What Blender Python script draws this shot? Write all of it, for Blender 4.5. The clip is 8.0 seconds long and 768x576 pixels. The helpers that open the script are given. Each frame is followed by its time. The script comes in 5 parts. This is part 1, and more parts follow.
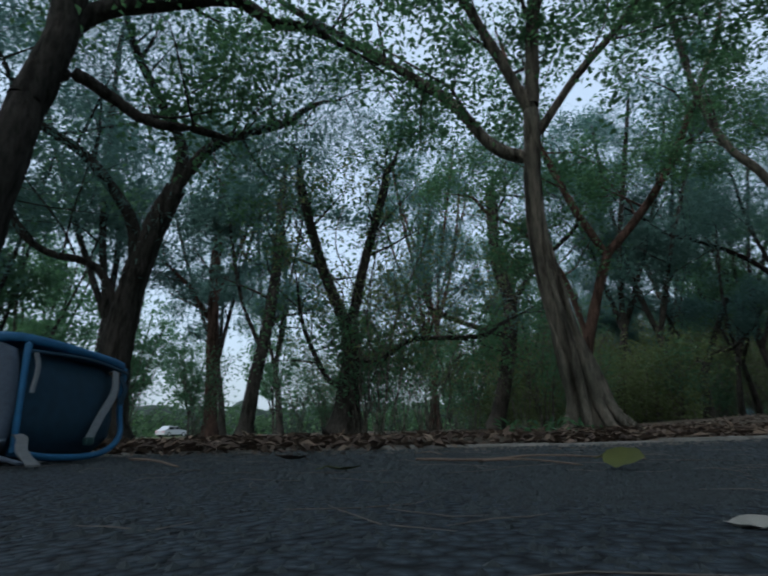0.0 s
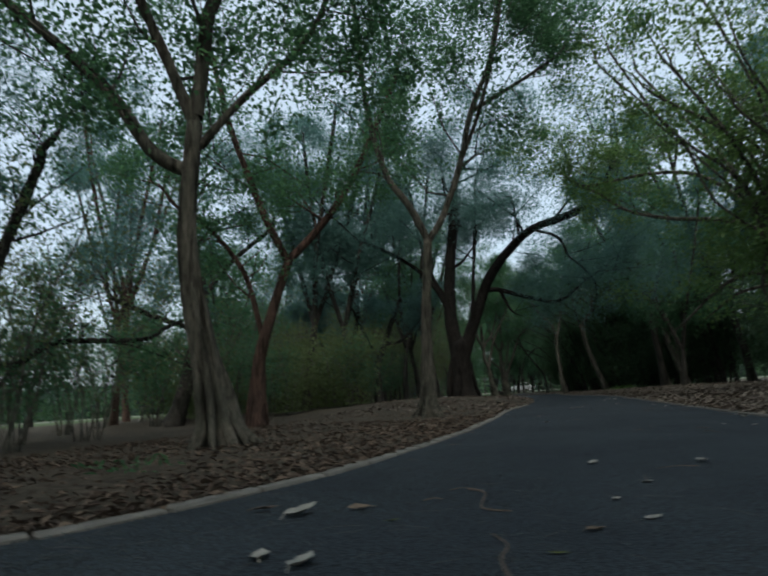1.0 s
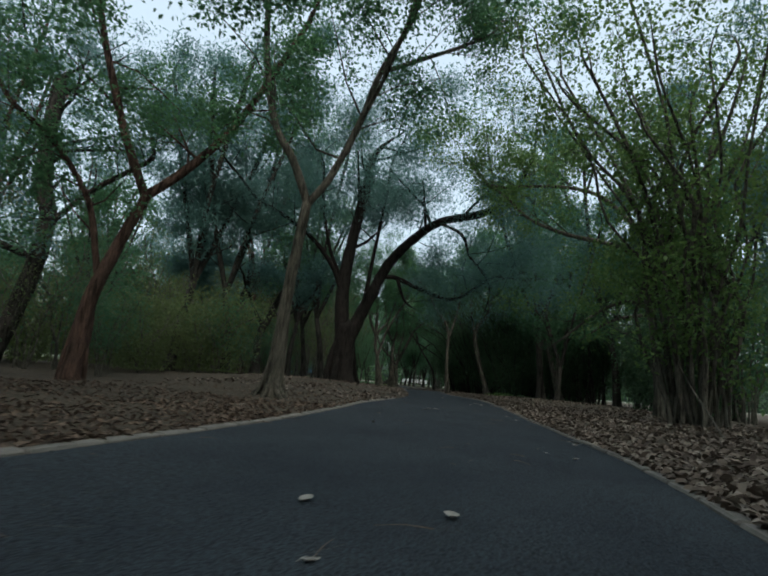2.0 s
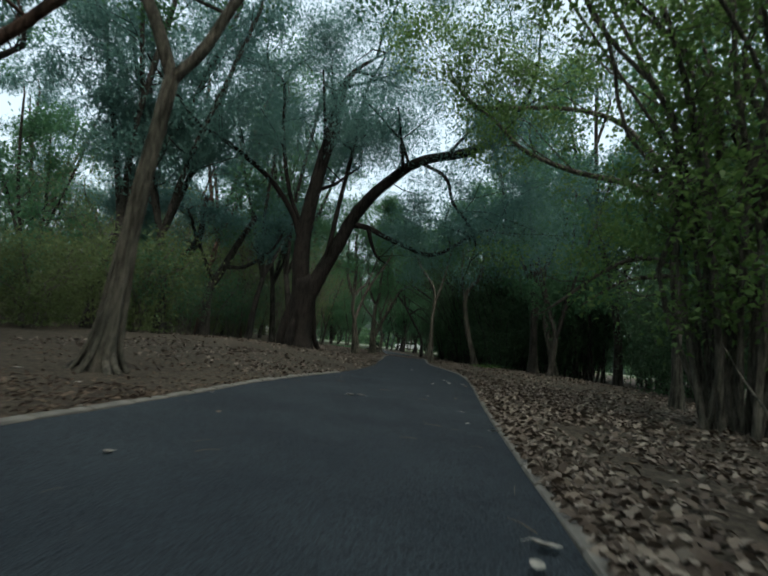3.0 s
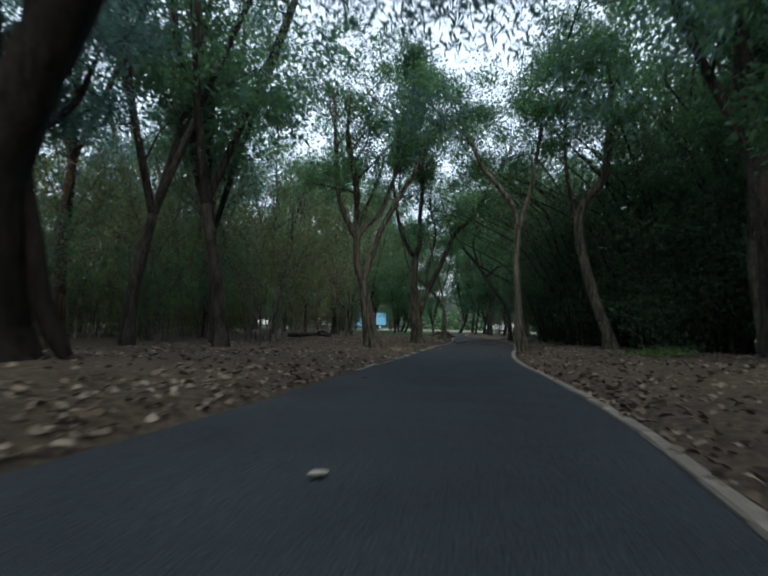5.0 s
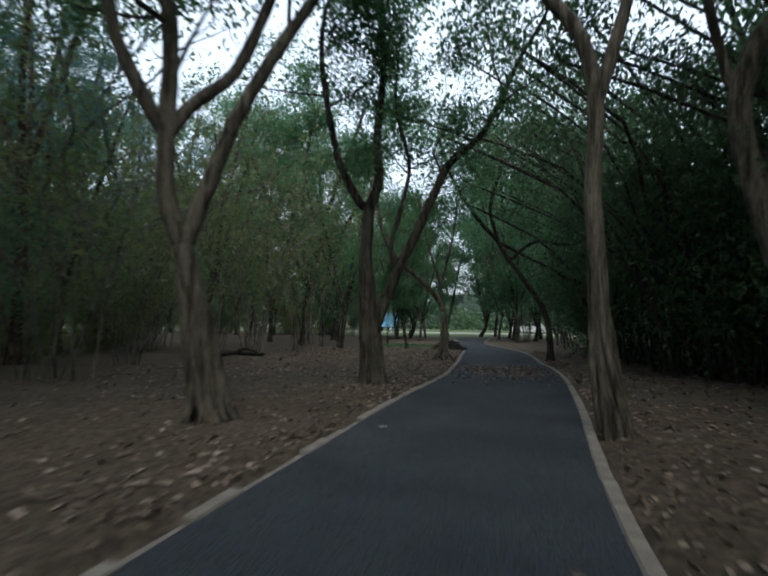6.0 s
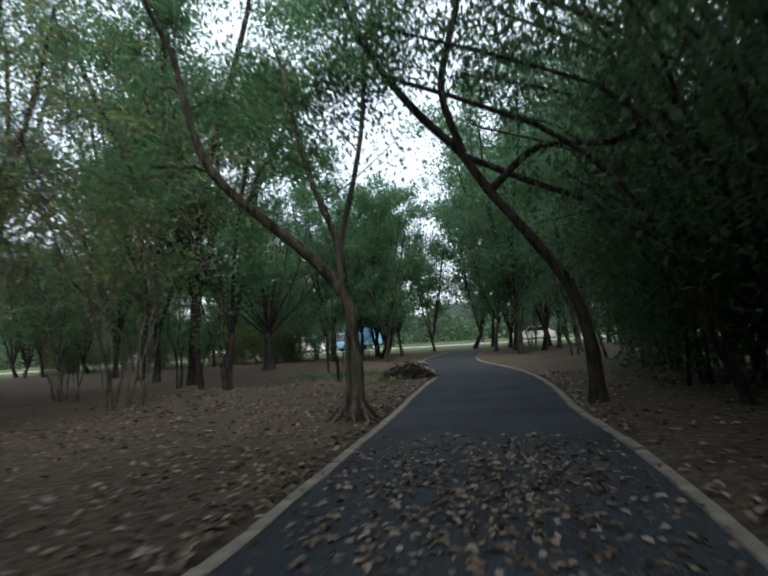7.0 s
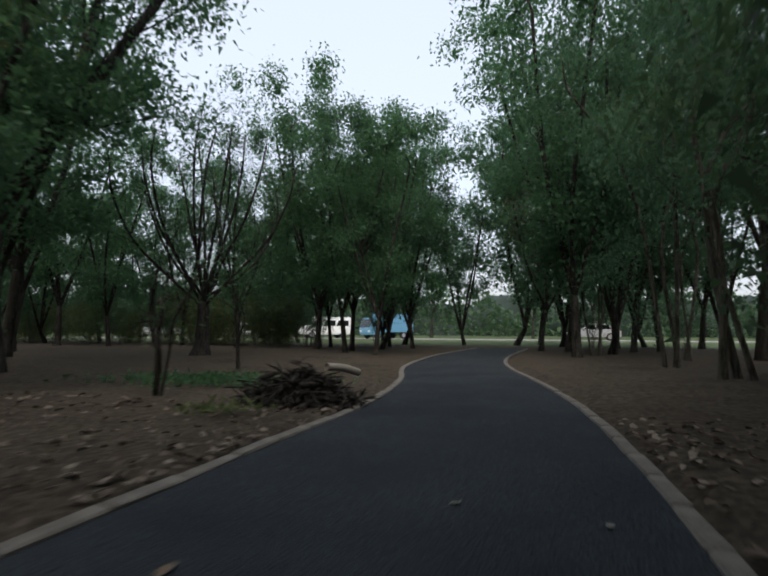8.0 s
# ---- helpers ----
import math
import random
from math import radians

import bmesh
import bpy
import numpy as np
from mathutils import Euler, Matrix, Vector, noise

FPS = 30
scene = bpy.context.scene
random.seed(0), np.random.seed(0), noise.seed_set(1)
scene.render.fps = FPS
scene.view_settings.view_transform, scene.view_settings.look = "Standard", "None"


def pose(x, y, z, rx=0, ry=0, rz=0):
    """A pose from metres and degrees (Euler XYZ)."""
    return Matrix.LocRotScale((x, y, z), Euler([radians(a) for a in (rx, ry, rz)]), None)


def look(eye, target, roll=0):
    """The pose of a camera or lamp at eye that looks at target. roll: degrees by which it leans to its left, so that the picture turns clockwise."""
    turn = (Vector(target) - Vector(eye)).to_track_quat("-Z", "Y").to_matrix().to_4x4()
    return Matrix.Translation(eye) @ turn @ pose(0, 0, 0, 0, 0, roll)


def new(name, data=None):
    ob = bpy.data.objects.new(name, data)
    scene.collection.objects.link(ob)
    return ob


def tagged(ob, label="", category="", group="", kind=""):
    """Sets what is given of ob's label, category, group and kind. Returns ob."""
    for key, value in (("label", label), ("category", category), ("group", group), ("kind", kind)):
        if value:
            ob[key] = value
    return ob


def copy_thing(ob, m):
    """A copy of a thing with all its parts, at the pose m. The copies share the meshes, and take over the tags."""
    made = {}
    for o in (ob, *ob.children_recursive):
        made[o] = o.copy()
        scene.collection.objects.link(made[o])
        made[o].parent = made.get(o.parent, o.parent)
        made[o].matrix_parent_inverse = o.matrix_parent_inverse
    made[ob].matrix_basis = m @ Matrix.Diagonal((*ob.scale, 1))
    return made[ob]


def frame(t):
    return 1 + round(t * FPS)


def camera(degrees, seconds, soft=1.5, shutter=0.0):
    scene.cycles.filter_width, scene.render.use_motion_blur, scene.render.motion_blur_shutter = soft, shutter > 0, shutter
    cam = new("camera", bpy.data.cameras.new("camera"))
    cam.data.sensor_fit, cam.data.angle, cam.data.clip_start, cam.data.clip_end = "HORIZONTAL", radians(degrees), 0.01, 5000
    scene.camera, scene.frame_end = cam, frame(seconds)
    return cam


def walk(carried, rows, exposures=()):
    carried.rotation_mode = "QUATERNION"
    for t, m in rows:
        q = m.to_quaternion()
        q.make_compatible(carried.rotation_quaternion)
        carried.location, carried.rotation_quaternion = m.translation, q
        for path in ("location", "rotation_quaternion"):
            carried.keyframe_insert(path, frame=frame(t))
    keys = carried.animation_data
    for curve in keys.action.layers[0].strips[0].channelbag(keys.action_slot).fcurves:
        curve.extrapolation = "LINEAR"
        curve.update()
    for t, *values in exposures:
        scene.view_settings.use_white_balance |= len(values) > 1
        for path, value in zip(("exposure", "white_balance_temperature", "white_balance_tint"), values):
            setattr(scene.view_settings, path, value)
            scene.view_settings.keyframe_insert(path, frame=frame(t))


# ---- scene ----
cam = camera(71.0, 8.0, soft=2.0, shutter=0.22)
PATH = [
    (0, -2.78, -4.45, 0.065, 39.5, 15, 1.2),
    (0.1, -2.778, -4.446, 0.066, 37.3, 15, 2.2),
    (0.5, -2.586, -4.18, 0.183, 27.43, 13.2, 5.0),
    (1, -1.95, -4.277, 0.418, 10.446, 11.556, 3.55),
    (1.5, -1.529, -3.998, 0.257, 1.91, 10.097, -2.743),
    (1.7, -1.433, -3.713, 0.413, 0.598, 9.991, -3.984),
    (2.8, -0.192, -0.823, 0.501, -0.079, 6.861, -5.958),
    (3, 0, 0, 0.677, -0, 5.882, -6.67),
    (3.5, 0.366, 2.8, 0.759, -0.698, 5.472, -1.785),
    (4, 0.97, 5.987, 0.603, 2.324, 4.006, -6.328),
    (4.5, 1.375, 9.617, 0.466, 7.518, 4.244, -4.59),
    (4.7, 1.432, 11.095, 0.509, 8.644, 4.241, -2.296),
    (5.8, 1.562, 20.694, 0.867, 12.834, 3.428, -1.738),
    (6, 1.554, 22.521, 0.991, 12.999, 3.82, -0.928),
    (6.5, 1.634, 26.961, 1.194, 12.42, 4.603, 3.534),
    (7, 1.697, 31.24, 0.946, 13.182, 5.583, 3.511),
    (7.5, 1.625, 35.262, 0.759, 15.535, 4.657, -0.428),
    (8, 1.831, 39.077, 0.736, 18.699, 4.606, -0.286),
]
walk(cam, [(t, pose(x, y, z, 90 + pitch, roll, yaw)) for t, x, y, z, yaw, pitch, roll in PATH],
     exposures=[(0.0, 1.75 - 0.5, 5500, 3), (0.5, 1.75 - 0.52, 5650, 2), (1.0, 1.75 - 0.46, 5900, 0), (1.5, 1.75 - 0.38, 5950, 0), (3.0, 1.75 - 0.06, 6100, -2), (4.5, 1.75 + 0.2, 5900, 5), (6.0, 1.75 + 0.22, 5950, 6), (6.5, 1.75 + 0.16, 6200, 7), (7.0, 1.75 + 0.4, 6150, 8), (7.5, 1.75 + 0.15, 5850, 8), (8.0, 1.75 - 0.18, 6300, 11)])

# ---- light: an overcast late afternoon ----
world = bpy.data.worlds.new("overcast_sky")
scene.world = world
world.use_nodes = True
wn = world.node_tree
sky = wn.nodes.new("ShaderNodeTexSky")
sky.sky_type, sky.sun_disc = "NISHITA", False
sky.sun_elevation, sky.sun_rotation = radians(50), radians(170)
sky.air_density, sky.dust_density, sky.ozone_density = 1.0, 8.0, 1.0
cloud = wn.nodes.new("ShaderNodeMix")      # a closed, even layer of cloud before the sky
cloud.data_type = "RGBA"
cloud.inputs[0].default_value = 0.7
cloud.inputs[7].default_value = (2.22, 2.33, 2.4, 1)
wn.links.new(sky.outputs["Color"], cloud.inputs[6])
wn.links.new(cloud.outputs[2], wn.nodes["Background"].inputs["Color"])
wn.nodes["Background"].inputs["Strength"].default_value = 0.15
sun = new("sun", bpy.data.lights.new("sun", "SUN"))
sun.data.energy, sun.data.angle, sun.data.color = 0.2, radians(40), (1.0, 0.96, 0.9)
sun.matrix_world = look((3, -18, 22), (0, 0, 0))


# ---- materials ----
def material(name, rough=0.9):
    m = bpy.data.materials.new(name)
    m.use_nodes = True
    bsdf = m.node_tree.nodes["Principled BSDF"]
    bsdf.inputs["Roughness"].default_value = rough
    return m, m.node_tree, bsdf


def ramp(nt, source, stops):
    r = nt.nodes.new("ShaderNodeValToRGB")
    while len(r.color_ramp.elements) < len(stops):
        r.color_ramp.elements.new(0.5)
    for e, (p, c) in zip(r.color_ramp.elements, stops):
        e.position, e.color = p, (*c, 1)
    nt.links.new(source, r.inputs["Fac"])
    return r.outputs["Color"]


def coords(nt, scale=(1, 1, 1)):
    tc, mp = nt.nodes.new("ShaderNodeTexCoord"), nt.nodes.new("ShaderNodeMapping")
    mp.inputs["Scale"].default_value = scale
    nt.links.new(tc.outputs["Object"], mp.inputs["Vector"])
    return mp.outputs["Vector"]


def noise_tex(nt, scale, detail=6, vec=None, rough=0.55):
    n = nt.nodes.new("ShaderNodeTexNoise")
    n.inputs["Scale"].default_value, n.inputs["Detail"].default_value = scale, detail
    n.inputs["Roughness"].default_value = rough
    nt.links.new(vec if vec else coords(nt), n.inputs["Vector"])
    return n.outputs["Fac"]


def mix(nt, fac, a, b, mode="MIX"):
    m = nt.nodes.new("ShaderNodeMix")
    m.data_type, m.blend_type = "RGBA", mode
    for sock, v in ((m.inputs[0], fac), (m.inputs[6], a), (m.inputs[7], b)):
        if isinstance(v, (int, float)):
            sock.default_value = v
        elif isinstance(v, tuple):
            sock.default_value = (*v, 1)
        else:
            nt.links.new(v, sock)
    return m.outputs[2]


def bump(nt, bsdf, height, strength=0.5, distance=0.01):
    b = nt.nodes.new("ShaderNodeBump")
    b.inputs["Strength"].default_value, b.inputs["Distance"].default_value = strength, distance
    nt.links.new(height, b.inputs["Height"])
    nt.links.new(b.outputs["Normal"], bsdf.inputs["Normal"])


def plain(name, colour, rough=0.7, vary=0.25, scale=9.0, metal=0.0, bumpy=0.2):
    m, nt, bsdf = material(name, rough)
    lo = tuple(c * (1 - vary) for c in colour)
    hi = tuple(min(1, c * (1 + vary)) for c in colour)
    n = noise_tex(nt, scale)
    fine = noise_tex(nt, scale * 14)
    col = mix(nt, 0.35, ramp(nt, n, [(0.3, lo), (0.7, hi)]), ramp(nt, fine, [(0.3, lo), (0.7, hi)]))
    nt.links.new(col, bsdf.inputs["Base Color"])
    bsdf.inputs["Metallic"].default_value = metal
    bump(nt, bsdf, fine, bumpy, 0.004)
    return m


def asphalt_material():
    m, nt, bsdf = material("worn_asphalt", 0.88)
    bsdf.inputs["Specular IOR Level"].default_value = 0.2
    v = nt.nodes.new("ShaderNodeTexVoronoi")
    v.inputs["Scale"].default_value = 95
    nt.links.new(coords(nt), v.inputs["Vector"])
    grain = ramp(nt, v.outputs["Distance"], [(0.0, (0.064, 0.080, 0.095)), (0.4, (0.0375, 0.048, 0.0588)), (0.75, (0.011, 0.0135, 0.0162))])
    stains = ramp(nt, noise_tex(nt, 0.9, 8), [(0.35, (0.72, 0.74, 0.77)), (0.65, (1.17, 1.17, 1.12))])
    dust = ramp(nt, noise_tex(nt, 5, 9, rough=0.7), [(0.58, (0, 0, 0)), (0.78, (1, 1, 1))])
    col = mix(nt, 1.0, grain, stains, "MULTIPLY")
    half = nt.nodes.new("ShaderNodeMath")
    half.operation = "MULTIPLY"
    half.inputs[1].default_value = 0.22
    nt.links.new(dust, half.inputs[0])
    col = mix(nt, half.outputs[0], col, (0.10, 0.095, 0.085))
    nt.links.new(col, bsdf.inputs["Base Color"])
    bump(nt, bsdf, v.outputs["Distance"], 1.0, -0.012)
    return m


def soil_material():
    m, nt, bsdf = material("leaf_strewn_soil", 0.97)
    bsdf.inputs["Specular IOR Level"].default_value = 0.1
    big = ramp(nt, noise_tex(nt, 0.55, 7), [(0.3, (0.055, 0.050, 0.043)), (0.5, (0.070, 0.064, 0.055)), (0.72, (0.046, 0.042, 0.037))])
    mid = ramp(nt, noise_tex(nt, 11, 8, rough=0.7), [(0.35, (0.6, 0.58, 0.56)), (0.6, (1.15, 1.12, 1.08))])
    chips = nt.nodes.new("ShaderNodeTexVoronoi")
    chips.inputs["Scale"].default_value = 26
    nt.links.new(coords(nt), chips.inputs["Vector"])
    litter = ramp(nt, chips.outputs["Color"], [(0.2, (0.7, 0.68, 0.62)), (0.8, (1.3, 1.22, 1.12))])
    col = mix(nt, 1.0, mix(nt, 1.0, big, mid, "MULTIPLY"), litter, "MULTIPLY")
    # lawn far off, past the end of the grove
    pos = nt.nodes.new("ShaderNodeSeparateXYZ")
    nt.links.new(coords(nt), pos.inputs[0])
    far = nt.nodes.new("ShaderNodeMapRange")
    far.inputs["From Min"].default_value, far.inputs["From Max"].default_value = 66.5, 69.0
    nt.links.new(pos.outputs["Y"], far.inputs["Value"])
    west = nt.nodes.new("ShaderNodeMapRange")
    west.inputs["From Min"].default_value, west.inputs["From Max"].default_value = -29.0, -33.0
    nt.links.new(pos.outputs["X"], west.inputs["Value"])
    both = nt.nodes.new("ShaderNodeMath")
    both.operation = "MAXIMUM"
    nt.links.new(far.outputs[0], both.inputs[0])
    nt.links.new(west.outputs[0], both.inputs[1])
    grass = ramp(nt, noise_tex(nt, 3, 9, rough=0.7), [(0.3, (0.046, 0.068, 0.030)), (0.7, (0.082, 0.108, 0.046))])
    nt.links.new(mix(nt, both.outputs[0], col, grass), bsdf.inputs["Base Color"])
    bump(nt, bsdf, noise_tex(nt, 22, 9, rough=0.75), 0.8, 0.03)
    return m


def bark_material(name, dark, light, stretch=0.16):
    m, nt, bsdf = material(name, 0.95)
    bsdf.inputs["Specular IOR Level"].default_value = 0.15
    ridges = noise_tex(nt, 34, 9, coords(nt, (1, 1, stretch)), 0.7)
    furrows = noise_tex(nt, 13, 5, coords(nt, (1, 1, stretch * 0.7)), 0.6)
    blotch = noise_tex(nt, 2.6, 6)
    col = ramp(nt, ridges, [(0.32, dark), (0.62, light)])
    col = mix(nt, 1.0, col, ramp(nt, furrows, [(0.38, (0.35, 0.34, 0.33)), (0.52, (1.1, 1.1, 1.1))]), "MULTIPLY")
    col = mix(nt, 1.0, col, ramp(nt, blotch, [(0.3, (0.6, 0.64, 0.6)), (0.7, (1.25, 1.2, 1.15))]), "MULTIPLY")
    lichen = ramp(nt, noise_tex(nt, 6, 8, rough=0.75), [(0.6, (0, 0, 0)), (0.72, (0.5, 0.5, 0.5))])
    col = mix(nt, lichen, col, tuple(c * 1.25 for c in light))
    nt.links.new(col, bsdf.inputs["Base Color"])
    add = nt.nodes.new("ShaderNodeMath")
    nt.links.new(ridges, add.inputs[0])
    nt.links.new(furrows, add.inputs[1])
    bump(nt, bsdf, add.outputs[0], 1.0, 0.035)
    return m


def leaf_material(name, dark, mid_c, light, through_c, gloss=0.45, share=0.35):
    m, nt, bsdf = material(name, gloss)
    bsdf.inputs["Specular IOR Level"].default_value = 0.25
    geo = nt.nodes.new("ShaderNodeNewGeometry")
    col = ramp(nt, geo.outputs["Random Per Island"], [(0.0, dark), (0.55, mid_c), (1.0, light)])
    nt.links.new(col, bsdf.inputs["Base Color"])
    tr = nt.nodes.new("ShaderNodeBsdfTranslucent")
    nt.links.new(mix(nt, 0.5, col, through_c), tr.inputs["Color"])
    ms = nt.nodes.new("ShaderNodeMixShader")
    ms.inputs[0].default_value = share
    out = nt.nodes["Material Output"]
    nt.links.new(bsdf.outputs[0], ms.inputs[1])
    nt.links.new(tr.outputs[0], ms.inputs[2])
    nt.links.new(ms.outputs[0], out.inputs["Surface"])
    return m


ASPHALT, SOIL = asphalt_material(), soil_material()
KERB = plain("weathered_concrete", (0.120, 0.112, 0.098), 0.95, 0.5, 5, bumpy=0.8)
BARK_GREY = bark_material("grey_fig_bark", (0.034, 0.034, 0.029), (0.112, 0.106, 0.090))
BARK_DARK = bark_material("dark_rough_bark", (0.017, 0.016, 0.0148), (0.056, 0.052, 0.047), 0.25)
BARK_OLD = bark_material("old_dark_red_bark", (0.0068, 0.006, 0.0055), (0.0205, 0.0175, 0.0162), 0.25)
BARK_PALE = bark_material("pale_stem_bark", (0.055, 0.053, 0.046), (0.17, 0.162, 0.14))
BARK_RED = bark_material("reddish_bark", (0.036, 0.023, 0.019), (0.105, 0.068, 0.056))
LEAF_FIG = leaf_material("fig_leaves", (0.025, 0.068, 0.039), (0.046, 0.112, 0.061), (0.084, 0.168, 0.085), (0.138, 0.263, 0.100), 0.65, 0.55)
# feathery grey-green foliage, with added blue for the haze over far crowns
LEAF_GREY = leaf_material("grey_green_leaves", (0.039, 0.088, 0.078), (0.066, 0.134, 0.117), (0.107, 0.189, 0.168), (0.159, 0.268, 0.232), 0.7, 0.55)
LEAF_DARK = leaf_material("dark_leaves", (0.025, 0.049, 0.029), (0.043, 0.081, 0.044), (0.072, 0.119, 0.060), (0.101, 0.179, 0.067), 0.7, 0.45)
LEAF_LIME = leaf_material("light_green_leaves", (0.038, 0.080, 0.026), (0.068, 0.126, 0.040), (0.115, 0.175, 0.058), (0.19, 0.30, 0.08), 0.55, 0.5)
LEAF_MID = leaf_material("mid_green_leaves", (0.033, 0.080, 0.048), (0.055, 0.125, 0.073), (0.098, 0.182, 0.105), (0.150, 0.275, 0.125), 0.65, 0.55)
LEAF_OLIVE = leaf_material("olive_leaves", (0.050, 0.072, 0.030), (0.085, 0.115, 0.048), (0.14, 0.17, 0.075), (0.20, 0.25, 0.09), 0.65, 0.5)
LEAF_BANK = leaf_material("brown_bank_leaves", (0.034, 0.024, 0.018), (0.078, 0.056, 0.041), (0.165, 0.125, 0.092), (0.1, 0.06, 0.04), 0.9, 0.08)
WOODS = plain("distant_foliage", (0.015, 0.029, 0.021), 0.95, 0.6, 0.35, bumpy=0.8)
LEAF_DRY = leaf_material("dry_leaves", (0.042, 0.031, 0.024), (0.105, 0.084, 0.066), (0.225, 0.195, 0.160), (0.15, 0.1, 0.06), 0.9, 0.08)

# ---- the path's line: x, y and half its width ----
LINE = [(-24, -13, 1.75), (-12, -9, 1.75), (-7, -6.5, 1.75), (-4, -5.0, 1.75), (-2.35, -3.5, 1.65), (-1.5, -1.7, 1.5), (-1.05, 0, 1.5),
        (-0.74, 1.6, 1.48), (-0.53, 3.2, 1.45), (-0.285, 5.3, 1.435), (-0.1, 7, 1.45), (0.2, 9, 1.4), (0.52, 11, 1.34), (0.89, 14, 1.3),
        (1.1, 17, 1.28), (1.08, 20, 1.2), (1.04, 22.9, 1.04), (1.09, 26, 1.03), (1.26, 29.7, 1.12), (1.45, 33, 1.1), (1.42, 35.6, 1.12),
        (1.285, 38, 1.065), (1.195, 40.2, 1.105), (1.095, 42.2, 1.1), (0.89, 44.7, 1.02), (0.37, 47.4, 0.99), (-0.3, 50, 1.05), (-0.75, 53, 1.05), (-1.0, 57, 1.1), (-1.0, 64.2, 1.1)]


def spline(points, n):
    """Catmull-Rom through the points, n steps a span."""
    p = np.array(points, float)
    p = np.vstack([2 * p[0] - p[1], p, 2 * p[-1] - p[-2]])
    out = []
    for i in range(1, len(p) - 2):
        for u in np.arange(n) / n:
            a, b, c, d = p[i - 1:i + 3]
            out.append(0.5 * (2 * b + (c - a) * u + (2 * a - 5 * b + 4 * c - d) * u ** 2 + (3 * b - a - 3 * c + d) * u ** 3))
    return np.array(out + [p[-2]])


MID = spline(LINE, 24)
TAN = np.gradient(MID[:, :2], axis=0)
TAN /= np.linalg.norm(TAN, axis=1)[:, None]
NOR = np.stack([-TAN[:, 1], TAN[:, 0]], 1)      # to the left of the way


def beside(x, y):
    """Signed distance past the path's edge (negative on the path), and the side: 1 left, -1 right."""
    d = MID[:, :2] - (x, y)
    i = int(np.argmin((d ** 2).sum(1)))
    side = 1 if -(d[i] @ NOR[i]) > 0 else -1
    return float(np.hypot(*d[i])) - MID[i, 2], side


def smooth(a, b, v):
    u = min(1.0, max(0.0, (v - a) / (b - a)))
    return u * u * (3 - 2 * u)


def ground_z(x, y):
    e, side = beside(x, y)
    if e < -0.3:
        return -0.07
    z = -0.07 + 0.085 * smooth(-0.02, 0.35, e)
    swell = 0.20 * math.exp(-((x + 4) / 4) ** 2 - ((y - 15) / 6) ** 2) + 0.16 * math.exp(-((x - 6) / 3.5) ** 2 - ((y - 18) / 12) ** 2)
    rough = 0.05 * noise.noise((x * 0.35, y * 0.35, 0)) + 0.018 * noise.noise((x * 1.7, y * 1.7, 3))
    spill = 0.075 * smooth(0.0, 0.5, e + 0.28) * math.exp(-((y - 15.5) / 3.4) ** 4) if side > 0 else 0
    return z + (swell + rough) * smooth(0.0, 1.6, e) + spill


# ---- helpers for things and parts ----
def mesh_from(name, verts, faces, mat, smooth_shade=False):
    me = bpy.data.meshes.new(name)
    me.from_pydata([tuple(v) for v in verts], [], [tuple(f) for f in faces])
    me.materials.append(mat)
    if smooth_shade:
        me.polygons.foreach_set("use_smooth", [True] * len(me.polygons))
    me.update()
    return me


def part(name, bm, mat, parent=None, label=""):
    me = bpy.data.meshes.new(name)
    bm.to_mesh(me)
    bm.free()
    me.materials.append(mat)
    ob = new(name, me)
    ob.parent = parent
    return tagged(ob, label)


def tube(verts, faces, pts, radii, sides=8, wobble=0.0, rng=None):
    """A tapered limb along pts, added to the lists."""
    pts = [Vector(p) for p in pts]
    up = Vector((0.31, 0.95, 0.1))
    rings = []
    for i, p in enumerate(pts):
        d = (pts[min(i + 1, len(pts) - 1)] - pts[max(i - 1, 0)]).normalized()
        a = d.cross(up).normalized()
        b = d.cross(a)
        start = len(verts)
        for k in range(sides):
            r = radii[i] * (1 + (wobble * (rng.random() - 0.5) if rng else 0))
            t = 2 * math.pi * k / sides
            verts.append(p + a * (r * math.cos(t)) + b * (r * math.sin(t)))
        rings.append(start)
    for s, e in zip(rings, rings[1:]):
        for k in range(sides):
            faces.append((s + k, s + (k + 1) % sides, e + (k + 1) % sides, e + k))
    tip, d = len(verts), (pts[-1] - pts[-2]).normalized()
    verts.append(pts[-1] + d * radii[-1] * 0.9)
    for k in range(sides):
        faces.append((rings[-1] + k, rings[-1] + (k + 1) % sides, tip))


